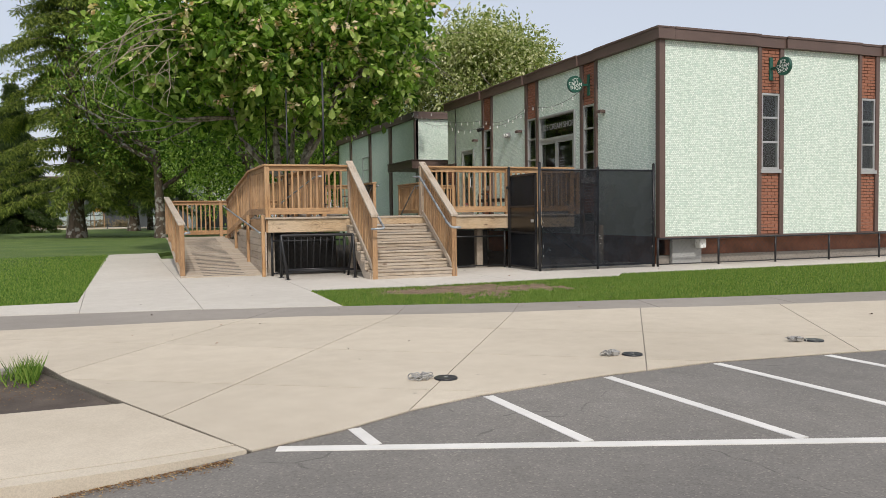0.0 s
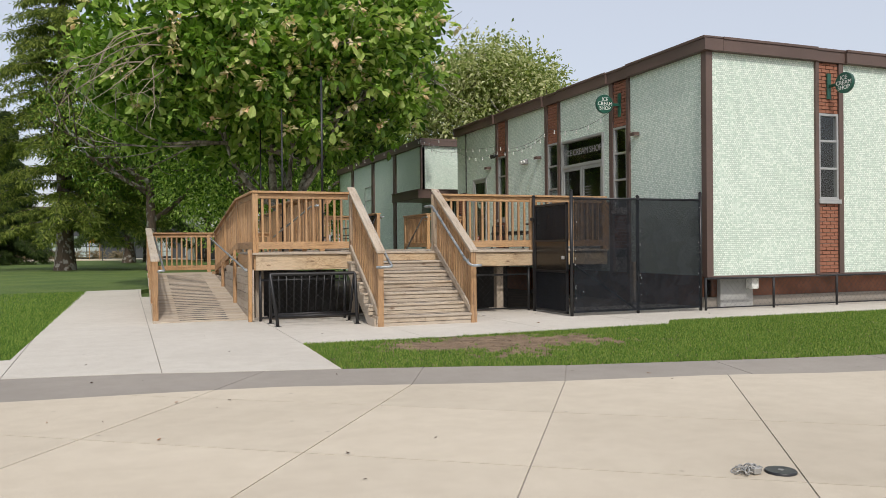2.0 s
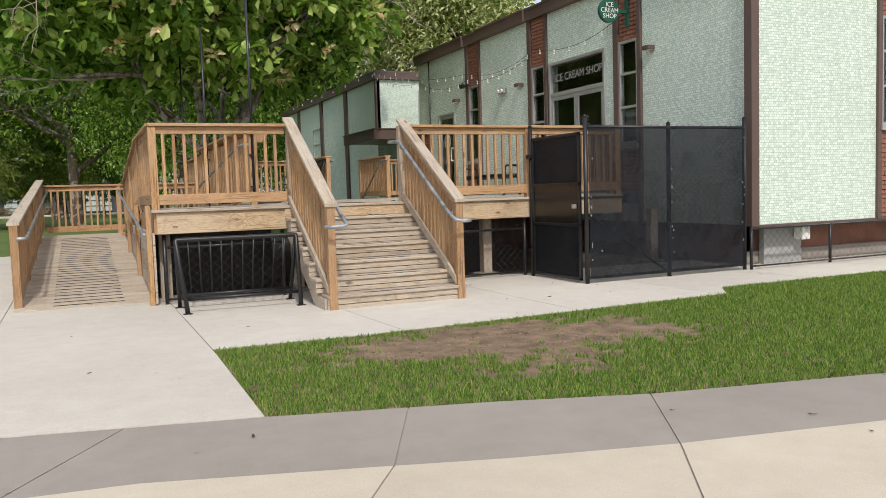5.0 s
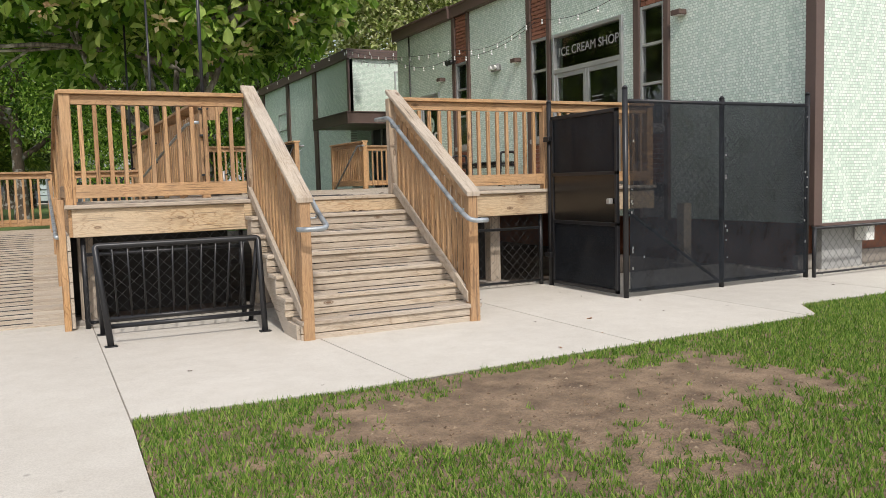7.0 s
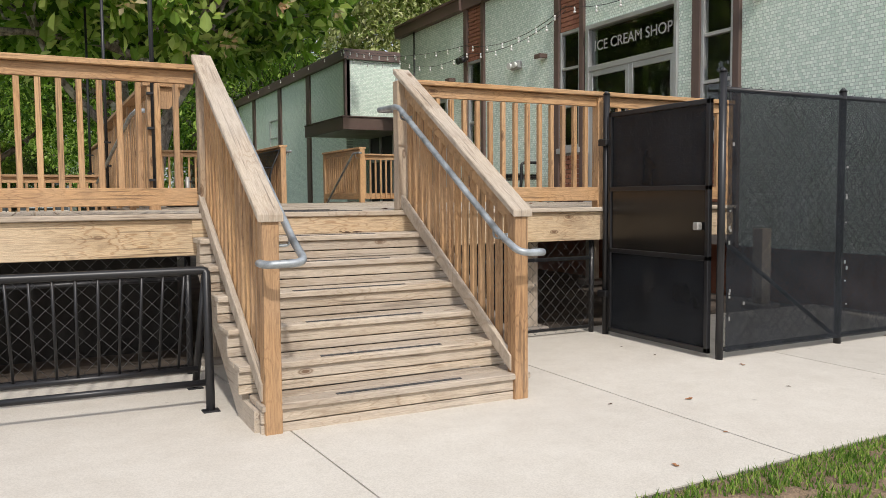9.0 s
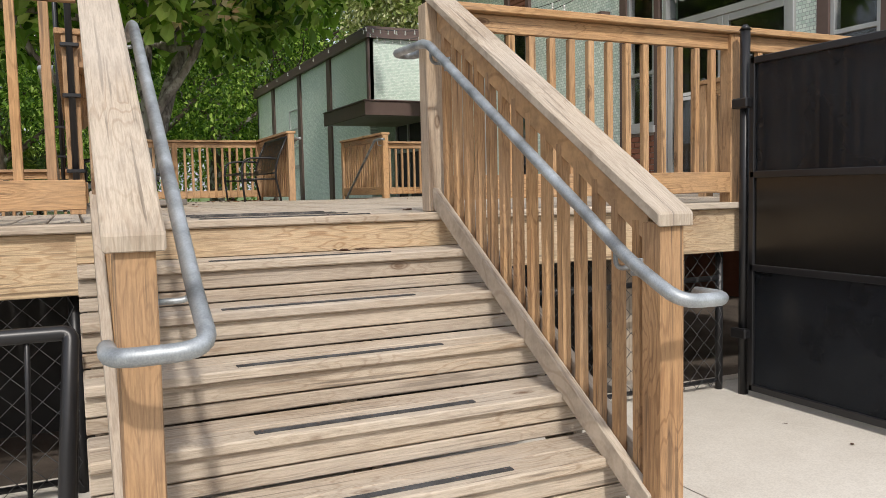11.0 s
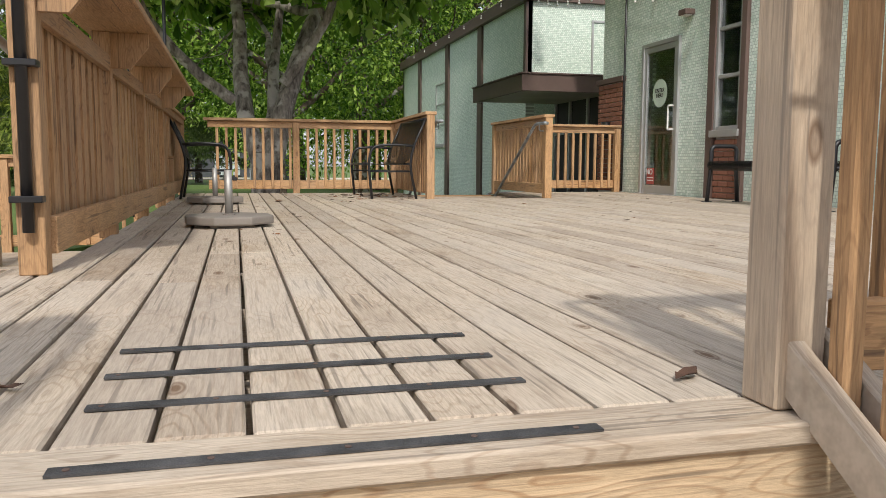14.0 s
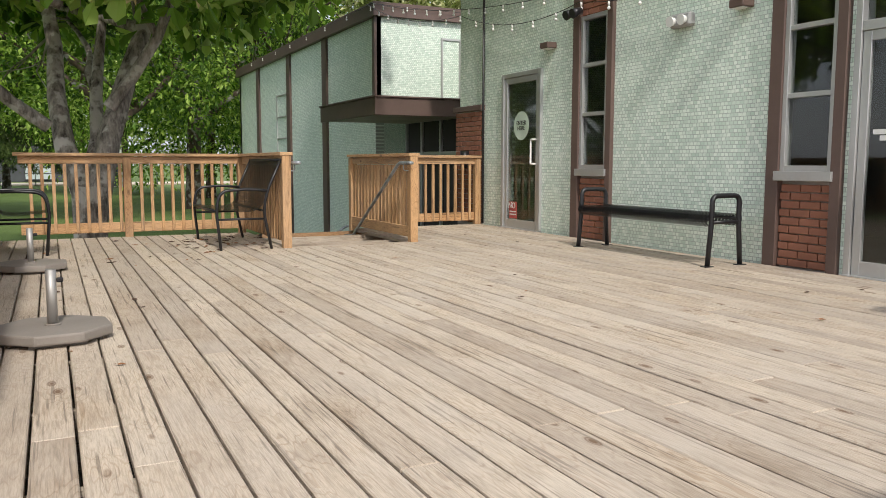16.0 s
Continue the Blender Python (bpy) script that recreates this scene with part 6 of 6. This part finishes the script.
def conifer(at, h, r, seed, label, mat=NEEDLE, low=0.12):
    """A tall conifer with whorls of drooping sprays."""
    t = thing("conifer", label, "tree", at, group="park conifers")
    q = random.Random(seed)
    b = bmesh.new()
    tube(b, [(0, 0, -0.1), (0, 0, 1.5), (0, 0, h * 0.5), (0, 0, h)], 0.4, 10, False, [h * 0.028, h * 0.02, h * 0.013, 0.03])
    cs = []
    z = h * low
    while z < h:
        f = 1 - z / h
        L = r * (f ** 0.75) * q.uniform(0.7, 1.1)
        for k in range(8):
            a = q.uniform(0, 6.283)
            n = max(3, int(L / 0.26))
            prev = Vector((0, 0, z))
            pts = [prev]
            for i in range(1, n + 1):
                u = i / n
                p = Vector((math.cos(a) * L * u, math.sin(a) * L * u, z - L * 0.42 * u * u + 0.14 * L * u))
                pts.append(p)
                side = Vector((-math.sin(a), math.cos(a), 0)) * (0.16 + 0.14 * L * u * (1.15 - u))
                for s in (-1.0, -0.5, 0.0, 0.5, 1.0):
                    cs.append(tuple(p + side * s * q.uniform(0.7, 1.3) + Vector((q.gauss(0, 0.06), q.gauss(0, 0.06), q.gauss(-0.05, 0.05) - 0.12 * abs(s)))))
            tube(b, pts, 0.03, 4, False, [0.035 * (1 - 0.8 * i / n) for i in range(n + 1)])
        z += h * q.uniform(0.026, 0.042)
    part("trunk", b, BARK2, t)
    leaf_cloud("foliage", cs, 9, np.array([0.13, 0.13, 0.05]), 0.30, mat, t, seed, 0.75, 0.2)
    return t


conifer((-2.3, 57.0, -0.01), 24, 6.5, 31, "tall green conifer with drooping branches on the lawn")
conifer((-8.5, 80.0, -0.01), 13, 4.2, 32, "dark dense conifer at the lawn edge", NEEDLE2, 0.05)
conifer((-13.5, 62.0, -0.01), 26, 6.5, 33, "tall green conifer with drooping branches on the lawn")
conifer((1.0, 88.0, -0.01), 24, 7.5, 34, "tall dark conifer near the road", NEEDLE2, 0.14)
leafy((2.6, 92.0, -0.01), 14, 6, 41, "broad green tree beside the far road")
leafy((8.0, 84.0, -0.01), 13, 7, 42, "dark spreading tree beside the far road", LEAF, 0.3)
leafy((-20, 95.0, -0.01), 18, 8, 43, "broad green tree beside the far road", LEAF2, 0.34)
leafy((7.5, 50.0, -0.01), 15, 5.5, 44, "bright green leafy tree behind the deck", LEAF2, 0.24, 1200, low=0.14)
leafy((2.5, 52.0, -0.01), 14, 5.5, 45, "bright green leafy tree behind the deck", LEAF2, 0.24, 1100, low=0.22)
leafy((11.8, 56.0, -0.01), 17, 5.5, 46, "bright green leafy tree beside the far wing", LEAF2, 0.26, 1200, low=0.10)
leafy((16.5, 60.0, -0.01), 16, 6, 47, "leafy green tree beyond the wing roof", LEAF2, 0.26, 1000, low=0.1)
leafy((19.2, 43.0, -0.01), 11.8, 4.3, 48, "pale blossoming tree rising behind the roof", BLOOM_T, 0.27, 1700, 20, 0.42)
leafy((24.0, 50.0, -0.01), 10.5, 4.5, 49, "pale blossoming tree rising behind the roof", BLOOM_T, 0.28, 1100, 18, 0.35)
conifer((20.0, 66.0, -0.01), 23, 6, 35, "tall dark conifer beyond the wing", NEEDLE2, 0.2)

leafy((20.0, 78.0, -0.01), 15, 8, 50, "dense dark tree at the edge of the far woods", LEAF, 0.34, 900, low=0.05)
leafy((10.5, 76.0, -0.01), 13, 7, 51, "dense dark tree at the edge of the far woods", LEAF, 0.34, 900, low=0.05)
leafy((15.0, 70.0, -0.01), 14, 6, 52, "dense dark tree at the edge of the far woods", LEAF, 0.32, 900, low=0.05)
leafy((-26.0, 75.0, -0.01), 20, 8, 53, "broad green tree beside the far road", LEAF, 0.34, 900, low=0.1)
# far road and the buildings across it
solo("far_road", B(-120, 120, 104, 112, -0.12, 0.005, 0), SLAB, "pale concrete road beyond the park", "road", kind="structure")
shop = thing("far_building", "long charcoal building with white gridded bay windows", "building", (0, 122, 0))
part("wall", B(-40, 14, 0, 10, -0.1, 6.5, 0), GREYPAINT, shop)
part("roof", B(-40.3, 14.3, -0.3, 10, 6.5, 6.9, 0), BROWN, shop)
PALEGLASS = plain("pale_glass", (0.48, 0.55, 0.55), 0.25)
for x in (-19, -10.5, -6.2, 3.2, 8.0):
    w = part("window", B(x, x + 3.2, -0.08, 0.0, 0.1, 3.0, 0), PALEGLASS, shop)
    for i in range(5):
        part("glazing_bar", B(x - 0.05, x + 3.25, -0.16, -0.08, 0.1 + i * 0.72, 0.18 + i * 0.72, 0), GREYPAINT, w)
    for i in range(3):
        part("glazing_bar", B(x + i * 1.6 - 0.05, x + i * 1.6 + 0.05, -0.15, -0.085, 0.1, 3.0, 0), GREYPAINT, w)
hall2 = thing("far_hall", "white low building with a dark door band across the road", "building", (9.4, 96, 0))
part("wall", B(-2.1, 2.4, 0, 10, -0.1, 5.6, 0), WHITE, hall2)
part("roof", B(-2.4, 2.7, -0.3, 10, 5.6, 5.9, 0), plain("grey_roof", (0.2, 0.2, 0.2), 0.7), hall2)
part("door_band", B(-1.7, 2.0, -0.06, 0, 0.0, 2.6, 0), GREYPAINT, hall2)
for i in range(9):
    part("sign_bar", B(-1.9 + i * 0.45, -1.58 + i * 0.45, -0.12, 0, 3.3, 3.75, 0), plain("grey_letters", (0.5, 0.5, 0.5), 0.6) if i == 0 else bpy.data.materials["grey_letters"], hall2)
for x, y, c in ((-9.5, 105, 0), (-2.9, 106, 0)):
    sgn = thing("road_sign", "white and orange sign board on two posts", "sign", (x, y, 0))
    part("board", B(-0.7, 0.7, -0.04, 0.04, 2.0, 3.4), WHITE, sgn)
    part("band", B(-0.7, 0.7, -0.05, -0.042, 1.95, 2.4, 0), plain("orange_sign", (0.6, 0.28, 0.03), 0.5), sgn)
    for s in (-0.55, 0.55):
        part("post", B(s - 0.05, s + 0.05, -0.03, 0.03, -0.1, 2.0), W["z"], sgn)
nopark = thing("parking_sign", "small round red and white road sign", "sign", (4.55, 103, 0))
part("post", tube(bmesh.new(), [(0, 0, -0.1), (0, 0, 3.2)], 0.04, 8), STEEL, nopark)
part("plate", B(-0.3, 0.3, -0.05, -0.04, 2.4, 3.1), WHITE, nopark)
part("ring", tube(bmesh.new(), [(0, -0.07, 2.8), (0, -0.052, 2.8)], 0.24, 20), RED, nopark)
for i in range(7):
    b = thing("shrub", "low tan rounded shrub by the far road", "shrub", (-16 + i * 2.6, 114.5, 0), group="far shrubs")
    cs = [(random.Random(i * 7 + k).gauss(0, 0.6), random.Random(i * 9 + k).gauss(0, 0.3), abs(random.Random(i * 5 + k).gauss(0.4, 0.25))) for k in range(60)]
    leaf_cloud("foliage", cs, 12, 0.2, 0.22, plain("tan_grass", (0.22, 0.17, 0.09), 0.8) if i == 0 else bpy.data.materials["tan_grass"], b, i)
for i in range(14):
    solo("road_post", B(-30 + i * 3.5, -29.9 + i * 3.5, 103.4, 103.5, -0.1, 1.3), GREYPAINT, "slim dark post beside the far road", "post", "far posts")
